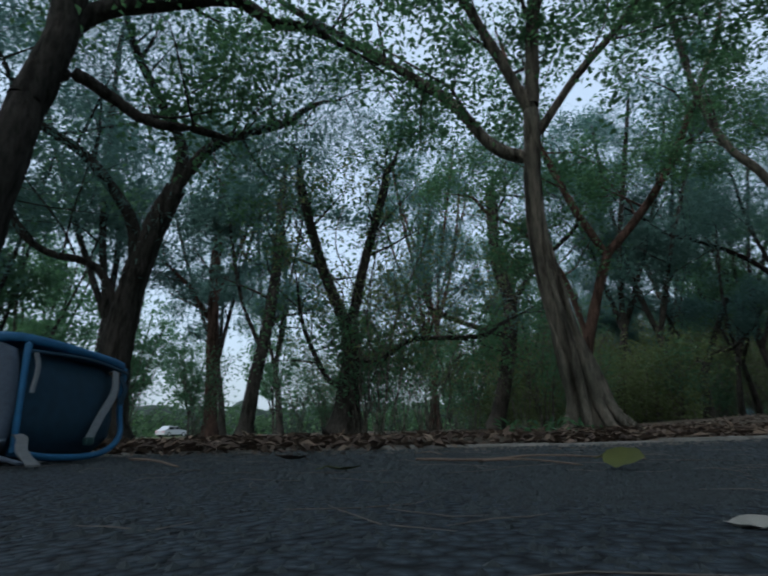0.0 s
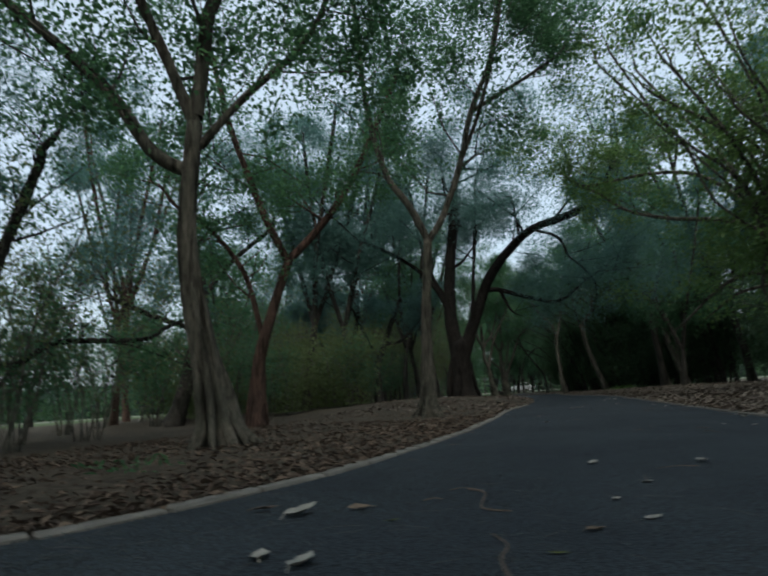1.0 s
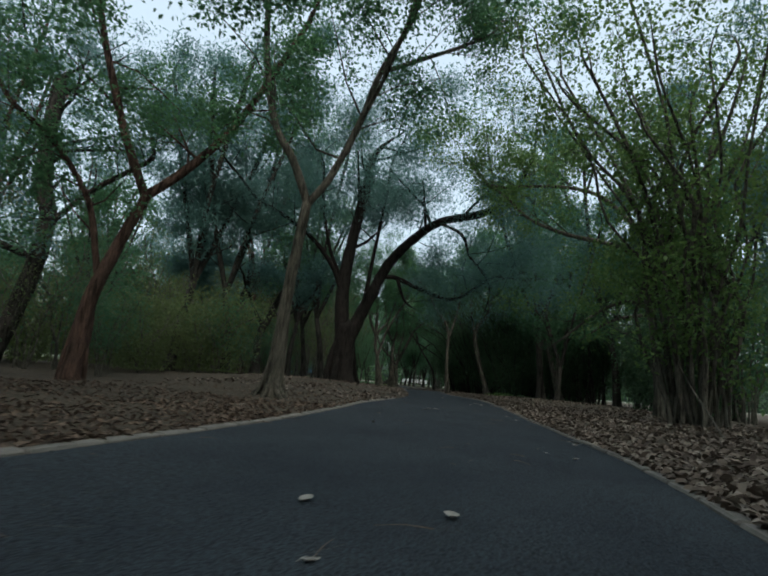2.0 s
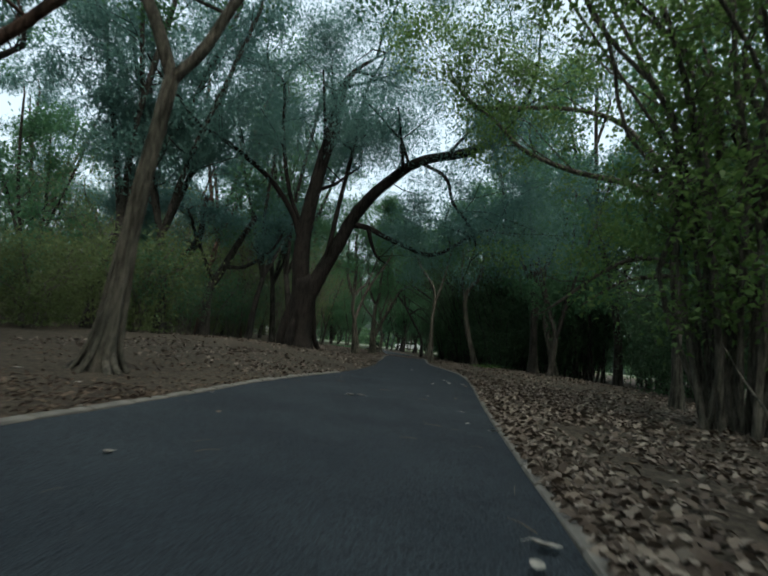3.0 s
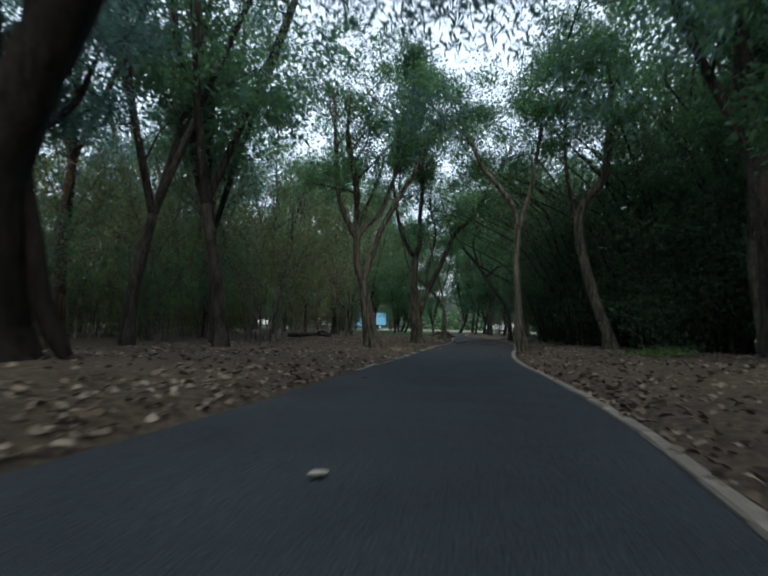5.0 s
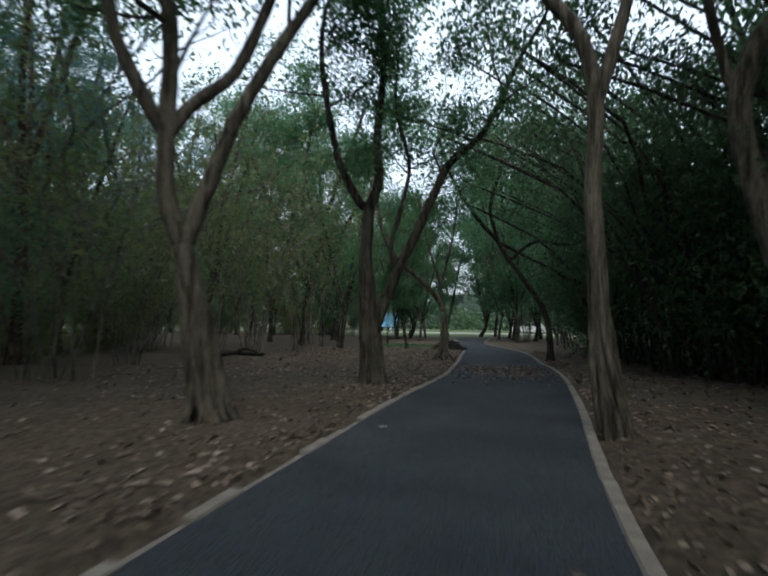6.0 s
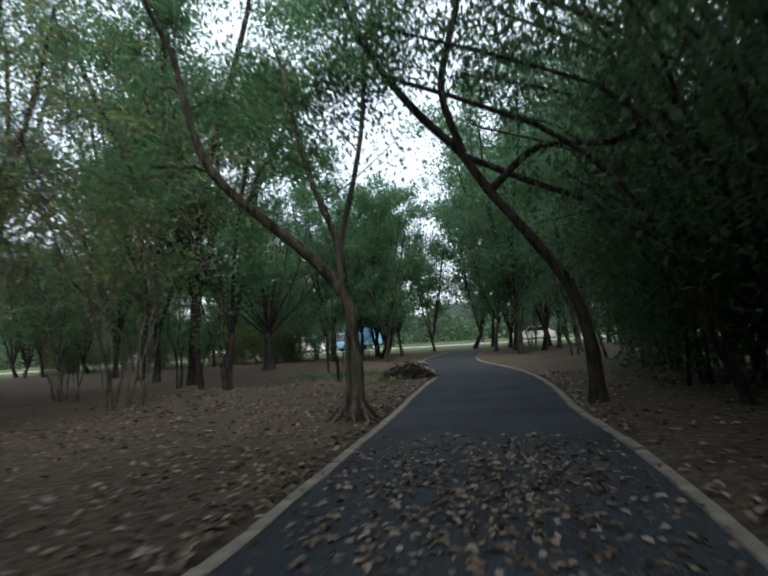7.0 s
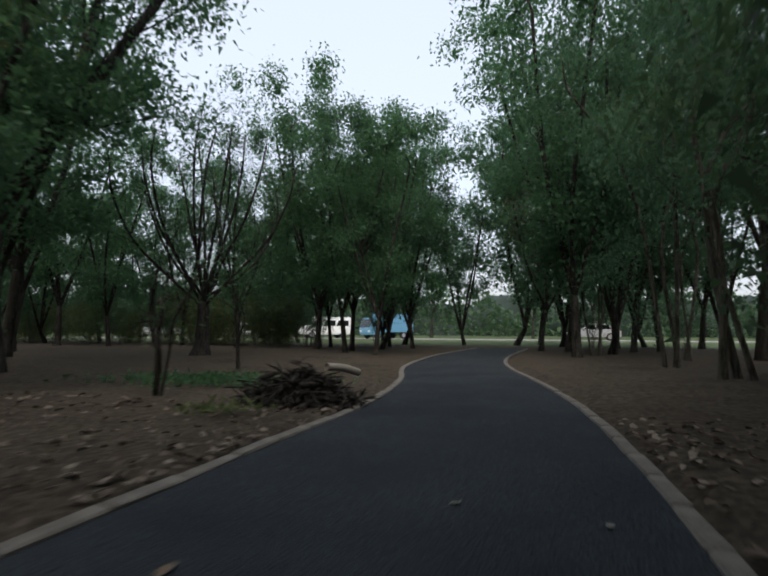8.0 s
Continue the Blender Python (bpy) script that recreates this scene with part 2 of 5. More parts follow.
def leaf_mesh(name, centres, length, width, rng, mat, droop=0.35, fold=0.25, unrest=0.55, rolls=0.7, broad=False, small=False):
    """Many single leaves: each a pointed blade folded along its midrib; small ones are plain wedges."""
    n = len(centres)
    c = np.asarray(centres)
    az = rng.uniform(0, 2 * np.pi, n)
    tilt = rng.normal(-droop, unrest, n)
    ax = np.stack([np.cos(az) * np.cos(tilt), np.sin(az) * np.cos(tilt), np.sin(tilt)], 1)
    side = np.stack([-np.sin(az), np.cos(az), np.zeros(n)], 1)
    roll = rng.normal(0, rolls, n)
    nrm = np.cross(ax, side)
    side2 = side * np.cos(roll)[:, None] + nrm * np.sin(roll)[:, None]
    nrm2 = np.cross(ax, side2)
    ln = (length * rng.uniform(0.65, 1.3, n))[:, None]
    wd = (width * rng.uniform(0.7, 1.25, n))[:, None]
    tip = c + ax * ln - nrm2 * ln * 0.12
    left = c + ax * ln * 0.45 + side2 * wd * 0.5 + nrm2 * wd * fold
    right = c + ax * ln * 0.45 - side2 * wd * 0.5 + nrm2 * wd * fold
    rim = [c, right, tip, left]
    if broad:       # a rounder, more ragged outline
        ragged = [rng.uniform(0.75, 1.15, (n, 1)) for _ in range(4)]
        low, high = c + ax * ln * 0.22 + nrm2 * wd * fold * 0.7, c + ax * ln * 0.72 + nrm2 * wd * fold * 0.7
        rim = [c, low - side2 * wd * 0.42 * ragged[0], high - side2 * wd * 0.46 * ragged[1], tip, high + side2 * wd * 0.46 * ragged[2], low + side2 * wd * 0.42 * ragged[3]]
    if small:
        rim = [c - side2 * wd * 0.5, c + side2 * wd * 0.5 + nrm2 * wd * fold, tip]
    k = len(rim)
    v = np.stack(rim, 1).reshape(-1, 3).astype(np.float32)
    me = bpy.data.meshes.new(name)
    me.vertices.add(k * n)
    me.loops.add(k * n)
    me.polygons.add(n)
    me.vertices.foreach_set("co", v.ravel())
    me.loops.foreach_set("vertex_index", np.arange(k * n, dtype=np.int32))
    me.polygons.foreach_set("loop_start", np.arange(0, k * n, k, dtype=np.int32))
    me.materials.append(mat)
    me.update(calc_edges=True)
    return me


def grow(pts, r0, r1, rng, twigs, tips, count, reach, up=0.35, start=0.35, depth=2, kids=4):
    """Side branches along a limb; their ends are collected as places for leaves."""
    pts = [Vector(p) for p in pts]
    total = sum((b - a).length for a, b in zip(pts, pts[1:]))
    for j in range(count):
        u = start + (1.03 - start) * (j + rng.random()) / count
        s, d = min(u, 1.0) * total, None
        for a, b in zip(pts, pts[1:]):
            ln = (b - a).length
            if s <= ln or b is pts[-1]:
                p, d = a.lerp(b, min(1, s / max(ln, 1e-6))), (b - a).normalized()
                break
            s -= ln
        out = Vector((rng.gauss(0, 1), rng.gauss(0, 1), rng.gauss(up, 0.6))).normalized()
        way = (d * 0.55 + out).normalized()
        ln = reach * rng.uniform(0.55, 1.15)
        r = max(0.006, (r0 + (r1 - r0) * u) * 0.42)
        line, q, w = [p], p, way
        for k in range(3):
            w = (w + Vector((rng.gauss(0, 0.28), rng.gauss(0, 0.28), rng.gauss(0.04, 0.22)))).normalized()
            q = q + w * ln / 3
            line.append(q)
        twigs.append((line, r, 0.3 * r))
        if depth > 1:
            grow(line, r, 0.35 * r, rng, twigs, tips, kids, reach * 0.5, up * 0.6, 0.3, depth - 1)
        else:
            tips.extend([line[2], line[3], line[2].lerp(line[3], 0.5)])


def tree(name, label, limbs, bark, leaf, seed, leaves=6000, length=0.09, width=0.05, reach=1.5, branches=9, spread=0.2,
         start=0.35, up=0.35, roots=0, sides=12, skip=1, group="", flare=1.5, droop=0.35, category="tree", lift=1.3, twig_sides=3, kids=4, fine=5, prongs=1.0, core=0, hem=0.0, small=False):
    """A tree from its trunk and main limbs (radius at foot, radius at end, line); the rest of the crown grows by chance."""
    rng, nrng = random.Random(seed), np.random.default_rng(seed)
    foot = Vector(limbs[0][2][0])
    gz = ground_z(foot.x, foot.y)
    root = new(name)
    root.location = (foot.x, foot.y, gz)
    tagged(root, label, category, group)
    inv = Vector((foot.x, foot.y, gz))
    twigs, tips = [], []
    for i, (r0, r1, line) in enumerate(limbs):
        line = [tuple(p) for p in line]
        if i >= skip and lift and line[-1][2] - gz >= hem:
            e, b4 = Vector(line[-1]), Vector(line[-2])
            d = ((e - b4).normalized() + Vector((0, 0, 0.5))).normalized()
            for _ in range(3):      # the limb's thin, crooked end
                e = e + d * lift * rng.uniform(0.2, 0.4)
                line.append(tuple(e))
                d = (d + Vector((rng.gauss(0, 0.35), rng.gauss(0, 0.35), rng.gauss(0.1, 0.25)))).normalized()
        pts = spline(line, fine)
        if i == 0 or abs(line[0][2] - foot.z) < 0.12:
            pts[0][2] = gz - 0.08
        n = len(pts)
        radii = [(r0 + (r1 - r0) * k / (n - 1)) * (1 - 0.7 * smooth(0.7, 1.0, k / (n - 1)) if i >= skip and lift else 1) for k in range(n)]
        if i == 0 or abs(line[0][2] - foot.z) < 0.12:
            for k in range(n):
                radii[k] *= 1 + (flare - 1) * math.exp(-(pts[k][2] - gz) / 0.22)
        v, f = [], []
        tube(v, f, [Vector(p) - inv for p in pts], radii, sides if i < 3 else 8, 0.16, rng)
        limb = new("trunk" if i == 0 else "limb", mesh_from("limb", v, f, bark, True))
        limb.parent = root
        if i >= skip:
            grow(line, r0, r1, rng, twigs, tips, branches, reach, up, start, 2, kids)
    for j in range(roots):
        a = 2 * math.pi * (j + rng.random() * 0.7) / roots
        r = limbs[0][0]
        d = Vector((math.cos(a), math.sin(a), 0))
        stem = [Vector(p) - foot for p in limbs[0][2]]
        top = min(rng.uniform(0.7, 2.1), stem[-1].z * 0.9)
        side_step = Vector((-d.y, d.x, 0)) * rng.uniform(-0.06, 0.06)

        def core_at(z):
            zs = [p.z for p in stem]
            return Vector((np.interp(z, zs, [p.x for p in stem]), np.interp(z, zs, [p.y for p in stem]), z))
        line = [core_at(top) + d * r * 0.72, core_at(top * 0.55) + d * r * 1.06 + side_step, core_at(top * 0.2) + d * r * 1.35,
                d * r * rng.uniform(1.5, 2.0) * prongs + Vector((0, 0, -0.02)), d * r * rng.uniform(2.0, 3.2) * prongs + side_step * 3 + Vector((0, 0, -0.06))]
        v, f = [], []
        rr = r * rng.uniform(0.17, 0.40)
        pts = spline([tuple(p) for p in line], 4)
        tube(v, f, pts, [rr * (0.35 + 0.85 * math.sin(math.pi * min(0.8, k / len(pts) + 0.08))) for k in range(len(pts))], 7, 0.2, rng)
        ob = new("root", mesh_from("root", v, f, bark, True))
        ob.parent = root
    twigs = [w for w in twigs if w[0][3].z - gz >= hem]
    if twigs:
        v, f = [], []
        for line, a, b in twigs:
            line = [line[0], line[1], line[3]]
            tube(v, f, [p - inv for p in line], [a, a + (b - a) * 0.4, b], twig_sides)
        ob = tagged(new("twig_mass", mesh_from("twig_mass", v, f, bark, True)), kind="stuff")
        ob.parent = root
    tips = [p for p in tips if p.z - gz >= hem]
    if tips and leaves:
        t = np.array([tuple(p - inv) for p in tips])
        w = nrng.gamma(0.8, 1.0, len(t))       # uneven: some sprays are full, some thin
        c = t[nrng.choice(len(t), leaves, p=w / w.sum())] + nrng.normal(0, spread, (leaves, 3)) * (1, 1, 0.8)
        c[:, 2] = np.maximum(c[:, 2], 0.15)
        size = np.ones(len(c))
        if core:        # the older, larger leaves deep inside the crown
            inner = t[nrng.integers(0, len(t), core)] * (0.93, 0.93, 0.97) + nrng.normal(0, spread * 0.7, (core, 3))
            inner[:, 2] = np.maximum(inner[:, 2], 0.4)
            c, size = np.vstack([c, inner]), np.concatenate([size, np.full(core, 1.5)])
        ob = tagged(new("crown", leaf_mesh("crown", c, length * size, width * size, nrng, leaf, droop, small=small)), kind="stuff")
        ob.parent = root
    return root


# ---- ground ----
def build_ground():
    def axis(lo, hi, fine_lo, fine_hi, step):
        a = list(np.arange(fine_lo, fine_hi + 1e-6, step))
        lead, d = [], step
        x = fine_lo
        while x > lo:
            d *= 1.45
            x -= d
            lead.append(max(x, lo))
        trail, d, x = [], step, fine_hi
        while x < hi:
            d *= 1.45
            x += d
            trail.append(min(x, hi))
        return lead[::-1] + a + trail
    xs, ys = axis(-900, 900, -12, 11, 0.22), axis(-900, 1200, -9, 52, 0.25)
    v = [(x, y, ground_z(x, y) if -40 < x < 40 and -30 < y < 80 else 0.0) for y in ys for x in xs]
    w = len(xs)
    f = [(j * w + i, j * w + i + 1, (j + 1) * w + i + 1, (j + 1) * w + i) for j in range(len(ys) - 1) for i in range(w - 1)]
    ob = new("ground", mesh_from("ground", v, f, SOIL, True))
    tagged(ob, "bare brown soil strewn with dry leaves under the trees, lawn beyond", "ground", kind="structure")


build_ground()


def build_path():
    v, f, across = [], [], 14
    pts = spline(LINE, 60)
    tan = np.gradient(pts[:, :2], axis=0)
    tan /= np.linalg.norm(tan, axis=1)[:, None]
    for (x, y, h), (tx, ty) in zip(pts, tan):
        for k in range(across + 1):
            s = (2 * k / across - 1) * (h + 0.01)
            px, py = x - ty * s, y + tx * s
            z = 0.012 * (1 - (s / h) ** 2) + 0.006 * noise.noise((px * 1.3, py * 1.3, 8)) - 0.006
            v.append((px, py, z))
    w = across + 1
    for j in range(len(pts) - 1):
        for k in range(across):
            f.append((j * w + k, (j + 1) * w + k, (j + 1) * w + k + 1, j * w + k + 1))
    f = [q[::-1] for q in f]
    ob = new("path", mesh_from("path", v, f, ASPHALT, True))
    return tagged(ob, "dark grey asphalt footpath with pale concrete edging", "path", kind="structure")


path = build_path()

# ---- trees ----
tree("fig_tree", "leaning grey fig tree with ribbed roots on the litter bank",
     [(0.145, 0.085, [(-4.6, 1.02, 0.02), (-4.82, 0.91, 1.15), (-4.94, 0.84, 2.27), (-4.88, 0.87, 3.58)]),
      (0.07, 0.03, [(-4.88, 0.87, 3.58), (-5.11, 0.74, 4.24), (-5.29, 0.62, 4.76), (-5.55, 0.43, 5.5)]),
      (0.09, 0.04, [(-4.88, 0.88, 3.67), (-4.82, 0.91, 4.24), (-4.74, 0.95, 5.1), (-4.48, 1.08, 6.13)]),
      (0.05, 0.02, [(-4.83, 0.9, 3.31), (-4.39, 1.12, 3.98), (-3.84, 1.34, 4.6)]),
      (0.08, 0.03, [(-4.91, 0.86, 2.99), (-5.34, 0.79, 3.27), (-5.8, 0.69, 3.99), (-6.42, 0.48, 4.66), (-7.09, 0.17, 5.31), (-7.75, -0.26, 5.92)])],
     BARK_GREY, LEAF_FIG, 1, leaves=25000, reach=1.6, branches=12, start=0.12, roots=12, flare=1.3, lift=2.4, prongs=1.4, length=0.075, width=0.05)
tree("red_trunk_tree", "forked tree with reddish bark behind the leaning fig",
     [(0.14, 0.09, [(-6.44, 6.04, -0.11), (-6.37, 6.06, 1.28), (-6.13, 6.17, 2.27), (-5.77, 6.3, 3.42)]),
      (0.08, 0.03, [(-5.79, 6.29, 3.37), (-6.23, 6.12, 4.41), (-6.6, 5.97, 5.52), (-6.92, 5.81, 6.66), (-7.24, 5.65, 8.3)]),
      (0.09, 0.03, [(-5.77, 6.3, 3.42), (-5.27, 6.47, 3.96), (-4.61, 6.65, 4.84), (-4.14, 6.76, 5.75), (-3.38, 6.88, 7.4)]),
      (0.06, 0.02, [(-6.32, 6.09, 1.87), (-6.62, 5.96, 3.12), (-7.23, 5.65, 4.06), (-7.82, 5.32, 4.55)])],
     BARK_RED, LEAF_FIG, 2, leaves=17000, reach=1.6, branches=12, start=0.12, roots=6, length=0.08, width=0.05)
tree("forked_tree", "slender grey tree that forks above head height",
     [(0.11, 0.085, [(-3.01, 5.86, 0.03), (-2.91, 5.87, 1.85), (-2.76, 5.88, 3.39)]),
      (0.075, 0.03, [(-2.76, 5.88, 3.39), (-3.08, 5.85, 4.13), (-3.47, 5.8, 4.79), (-3.75, 5.76, 6), (-3.87, 5.73, 7.37), (-3.95, 5.72, 8.92)]),
      (0.07, 0.03, [(-2.74, 5.88, 3.39), (-2.42, 5.9, 3.86), (-1.98, 5.92, 4.95), (-1.69, 5.91, 5.97), (-1.19, 5.89, 7.09), (-0.84, 5.85, 8.61)]),
      (0.045, 0.02, [(-1.69, 5.91, 5.97), (-0.95, 6.3, 6.55), (-0.2, 6.8, 7.2), (0.5, 7.3, 7.9)]),
      (0.04, 0.02, [(-1.98, 5.92, 4.95), (-1.6, 5.5, 5.6), (-1.25, 5, 6.4), (-1, 4.6, 7.3)])],
     BARK_GREY, LEAF_FIG, 3, leaves=35000, reach=1.9, branches=13, start=0.1, roots=10, flare=1.5, prongs=1.7, lift=2.4, length=0.078, width=0.048)
tree("twin_trunk_tree", "old rough-barked tree with two thick trunks from one base",
     [(0.41, 0.39, [(-2.77, 17.35, 0.29), (-2.76, 17.32, 1.4), (-2.72, 17.3, 2.35)]),
      (0.29, 0.11, [(-2.84, 17.3, 1.9), (-2.98, 17.3, 3.0), (-3.0, 17.3, 3.9), (-2.93, 17.3, 4.9), (-2.72, 17.34, 6.4), (-2.45, 17.4, 8.2)]),
      (0.26, 0.08, [(-2.62, 17.3, 1.85), (-2.3, 17.35, 2.7), (-1.92, 17.4, 3.6), (-1.55, 17.4, 4.5), (-1.1, 17.2, 5.2), (-0.3, 16.9, 6.0), (0.5, 16.5, 6.5), (2.0, 15.6, 6.7)]),
      (0.1, 0.03, [(-1.62, 17.4, 4.4), (-1.0, 17.4, 4.38), (-0.4, 17.4, 4.14), (0.3, 17.5, 3.92), (1.0, 17.6, 3.75), (1.6, 17.7, 3.9)]),
      (0.08, 0.02, [(-0.95, 17.4, 4.36), (-0.8, 17.4, 3.9), (-0.55, 17.45, 3.45), (-0.1, 17.5, 3.2)]),
      (0.1, 0.03, [(-3.0, 17.24, 3.5), (-3.5, 17.05, 4.6), (-4.3, 16.7, 5.5), (-5.4, 16.2, 6.2), (-6.32, 15.7, 6.6)]),
      (0.08, 0.03, [(-2.95, 17.3, 3.9), (-3.55, 17.2, 5.0), (-3.9, 17.1, 6.2), (-4.1, 17.0, 7.4)]),
      (0.09, 0.03, [(-2.3, 17.3, 2.75), (-2.1, 17.1, 3.7), (-1.95, 17.0, 5.0), (-1.75, 17.0, 6.6), (-1.6, 17.0, 7.9)]),
      (0.06, 0.02, [(0.5, 16.5, 6.45), (1.28, 16.0, 5.9), (1.59, 15.93, 5.1)])],
     BARK_OLD, LEAF_GREY, 4, leaves=105000, length=0.14, width=0.032, small=True, reach=3.1, branches=10, up=0.15, lift=3.6, hem=3.1, skip=1, spread=0.35, roots=3, flare=1.35, sides=16)
tree("crooked_tree", "crooked dark tree with a low fork in the grove",
     [(0.17, 0.1, [(-6.55, 19.54, 0.5), (-6.55, 19.54, 1.81), (-6.28, 19.69, 2.58), (-5.92, 19.87, 3.58), (-5.39, 20.12, 4.87)]),
      (0.08, 0.03, [(-6.42, 19.61, 2.22), (-6.77, 19.42, 2.8), (-7.28, 19.11, 3.95)]),
      (0.08, 0.03, [(-6.15, 19.75, 2.8), (-5.51, 20.07, 2.93), (-4.77, 20.38, 3.63)])],
     BARK_DARK, LEAF_GREY, 5, leaves=6500, length=0.13, width=0.05, reach=1.6)
tree("crooked_tree", "dark leaning tree in the grove",
     [(0.2, 0.1, [(-8.39, 20.18, 0.27), (-8.38, 20.18, 1.57), (-8.03, 20.41, 2.89), (-7.62, 20.65, 3.97), (-7.58, 20.68, 5.57)]),
      (0.08, 0.03, [(-8.3, 20.23, 1.73), (-8.97, 19.78, 2.65), (-9.36, 19.49, 3.86)])],
     BARK_DARK, LEAF_GREY, 6, leaves=6500, length=0.13, width=0.05, reach=1.6)
tree("dark_trunk_tree", "straight dark-barked tree among the undergrowth",
     [(0.2, 0.13, [(-9.8, 8.41, -0.31), (-9.37, 8.65, 1.44), (-9.14, 8.77, 3.29), (-9.37, 8.65, 4.49), (-9.4, 8.63, 6.31)]),
      (0.08, 0.03, [(-9.22, 8.73, 2.48), (-10.05, 8.27, 2.8), (-10.89, 7.72, 3.26)]),
      (0.07, 0.03, [(-9.14, 8.77, 3.29), (-8.46, 9.09, 4.29), (-7.49, 9.48, 5.23)])],
     BARK_DARK, LEAF_GREY, 7, leaves=6000, length=0.11, width=0.04, reach=1.8, skip=0, start=0.5)
tree("bushy_tree", "low bushy tree with a thick dark trunk and dense crown",
     [(0.22, 0.14, [(-8.72, 1.68, -0.28), (-8.58, 1.81, 0.96), (-8.59, 1.8, 1.66)]),
      (0.1, 0.04, [(-8.59, 1.8, 1.58), (-8.89, 1.49, 2.65), (-9.12, 1.25, 3.86)]),
      (0.09, 0.04, [(-8.59, 1.8, 1.58), (-8.44, 1.94, 2.64), (-8.16, 2.18, 4.04)]),
      (0.05, 0.02, [(-8.58, 1.81, 1.19), (-8.22, 2.13, 1.18), (-7.85, 2.43, 1.48), (-6.96, 3.03, 1.5)]),
      (0.05, 0.02, [(-8.6, 1.79, 0.74), (-8.84, 1.55, 0.89), (-9.05, 1.32, 1.51)])],
     BARK_DARK, LEAF_FIG, 8, leaves=6000, length=0.08, width=0.045, reach=1.2, start=0.2)
tree("leaning_tree", "thin dark leaning tree by the lawn",
     [(0.17, 0.07, [(-13.27, 3.24, -0.29), (-13.16, 3.4, 1.12), (-13.01, 3.59, 2.39), (-12.89, 3.75, 4), (-12.83, 3.82, 5.85)]),
      (0.05, 0.02, [(-13.07, 3.51, 2.04), (-13.37, 3.11, 3.23), (-13.53, 2.86, 4.72)])],
     BARK_DARK, LEAF_GREY, 9, leaves=9000, length=0.13, width=0.05, reach=1.5, skip=0, start=0.4)
tree("thin_red_tree", "thin reddish tree at the edge of the lawn",
     [(0.17, 0.08, [(-15.35, 3.74, -0.08), (-15.38, 3.7, 2.59), (-15.41, 3.65, 4.53), (-15.37, 3.71, 6.46)]),
      (0.06, 0.02, [(-15.37, 3.71, 2.86), (-15.71, 3.14, 3.93), (-15.97, 2.67, 4.45)]),
      (0.06, 0.02, [(-15.39, 3.67, 3.68), (-15.11, 4.1, 4.85), (-14.9, 4.4, 6.22)])],
     BARK_RED, LEAF_GREY, 10, leaves=9000, length=0.14, width=0.045, reach=1.5, skip=0, start=0.4)
tree("spreading_tree", "dark spreading tree with bare crooked branches behind the backpack",
     [(0.21, 0.14, [(-9.61, -1.4, 0.06), (-9.61, -1.4, 1.01), (-9.57, -1.32, 1.81), (-9.5, -1.16, 2.64), (-9.39, -0.93, 3.41)]),
      (0.09, 0.03, [(-9.55, -1.28, 2.32), (-9.6, -1.37, 2.83), (-9.7, -1.63, 3.28), (-9.83, -2, 3.69), (-9.98, -2.52, 3.97)]),
      (0.09, 0.03, [(-9.4, -0.95, 3.37), (-9.2, -0.59, 4.09), (-8.99, -0.24, 4.39), (-8.56, 0.35, 4.72)]),
      (0.09, 0.03, [(-9.39, -0.93, 3.41), (-9.36, -0.88, 4.03), (-9.5, -1.16, 4.69), (-9.66, -1.52, 5.41)]),
      (0.06, 0.02, [(-9.6, -1.38, 1.54), (-9.73, -1.7, 2.16), (-9.9, -2.22, 2.28)])],
     BARK_DARK, LEAF_GREY, 11, leaves=36000, length=0.10, width=0.02, small=True, reach=1.6, branches=10, spread=0.3)
tree("leaning_dark_tree", "dark leaning tree beside the path with a long side limb",
     [(0.19, 0.13, [(-6.86, -3.74, 0.03), (-6.85, -3.68, 0.68), (-6.83, -3.57, 1.58), (-6.81, -3.45, 2.37)]),
      (0.13, 0.08, [(-6.81, -3.45, 2.37), (-6.78, -3.31, 3.02), (-6.77, -3.29, 3.72)]),
      (0.08, 0.03, [(-6.79, -3.37, 2.86), (-6.73, -3.12, 3.31), (-6.57, -2.69, 3.6), (-6.3, -2.16, 3.84), (-6.1, -1.87, 3.67)]),
      (0.06, 0.02, [(-6.81, -3.43, 2.42), (-6.76, -3.25, 2.7), (-6.68, -2.98, 2.62), (-6.58, -2.71, 2.48)])],
     BARK_DARK, LEAF_FIG, 12, leaves=5250, length=0.07, width=0.042, reach=1.0, branches=6)
tree("thin_curved_tree", "thin pale curved tree in front of the evergreen clumps",
     [(0.14, 0.08, [(4.95, 29.12, 0.23), (4.44, 29.2, 1.77), (4.12, 29.25, 3.34), (4.31, 29.22, 4.23), (4.81, 29.14, 4.95), (4.96, 29.11, 6.92)]),
      (0.06, 0.03, [(4.12, 29.25, 3.34), (3.8, 29.29, 5.11), (3.78, 29.3, 7.11)])],
     BARK_GREY, LEAF_FIG, 13, leaves=15000, small=True, reach=1.6, skip=0, start=0.6)
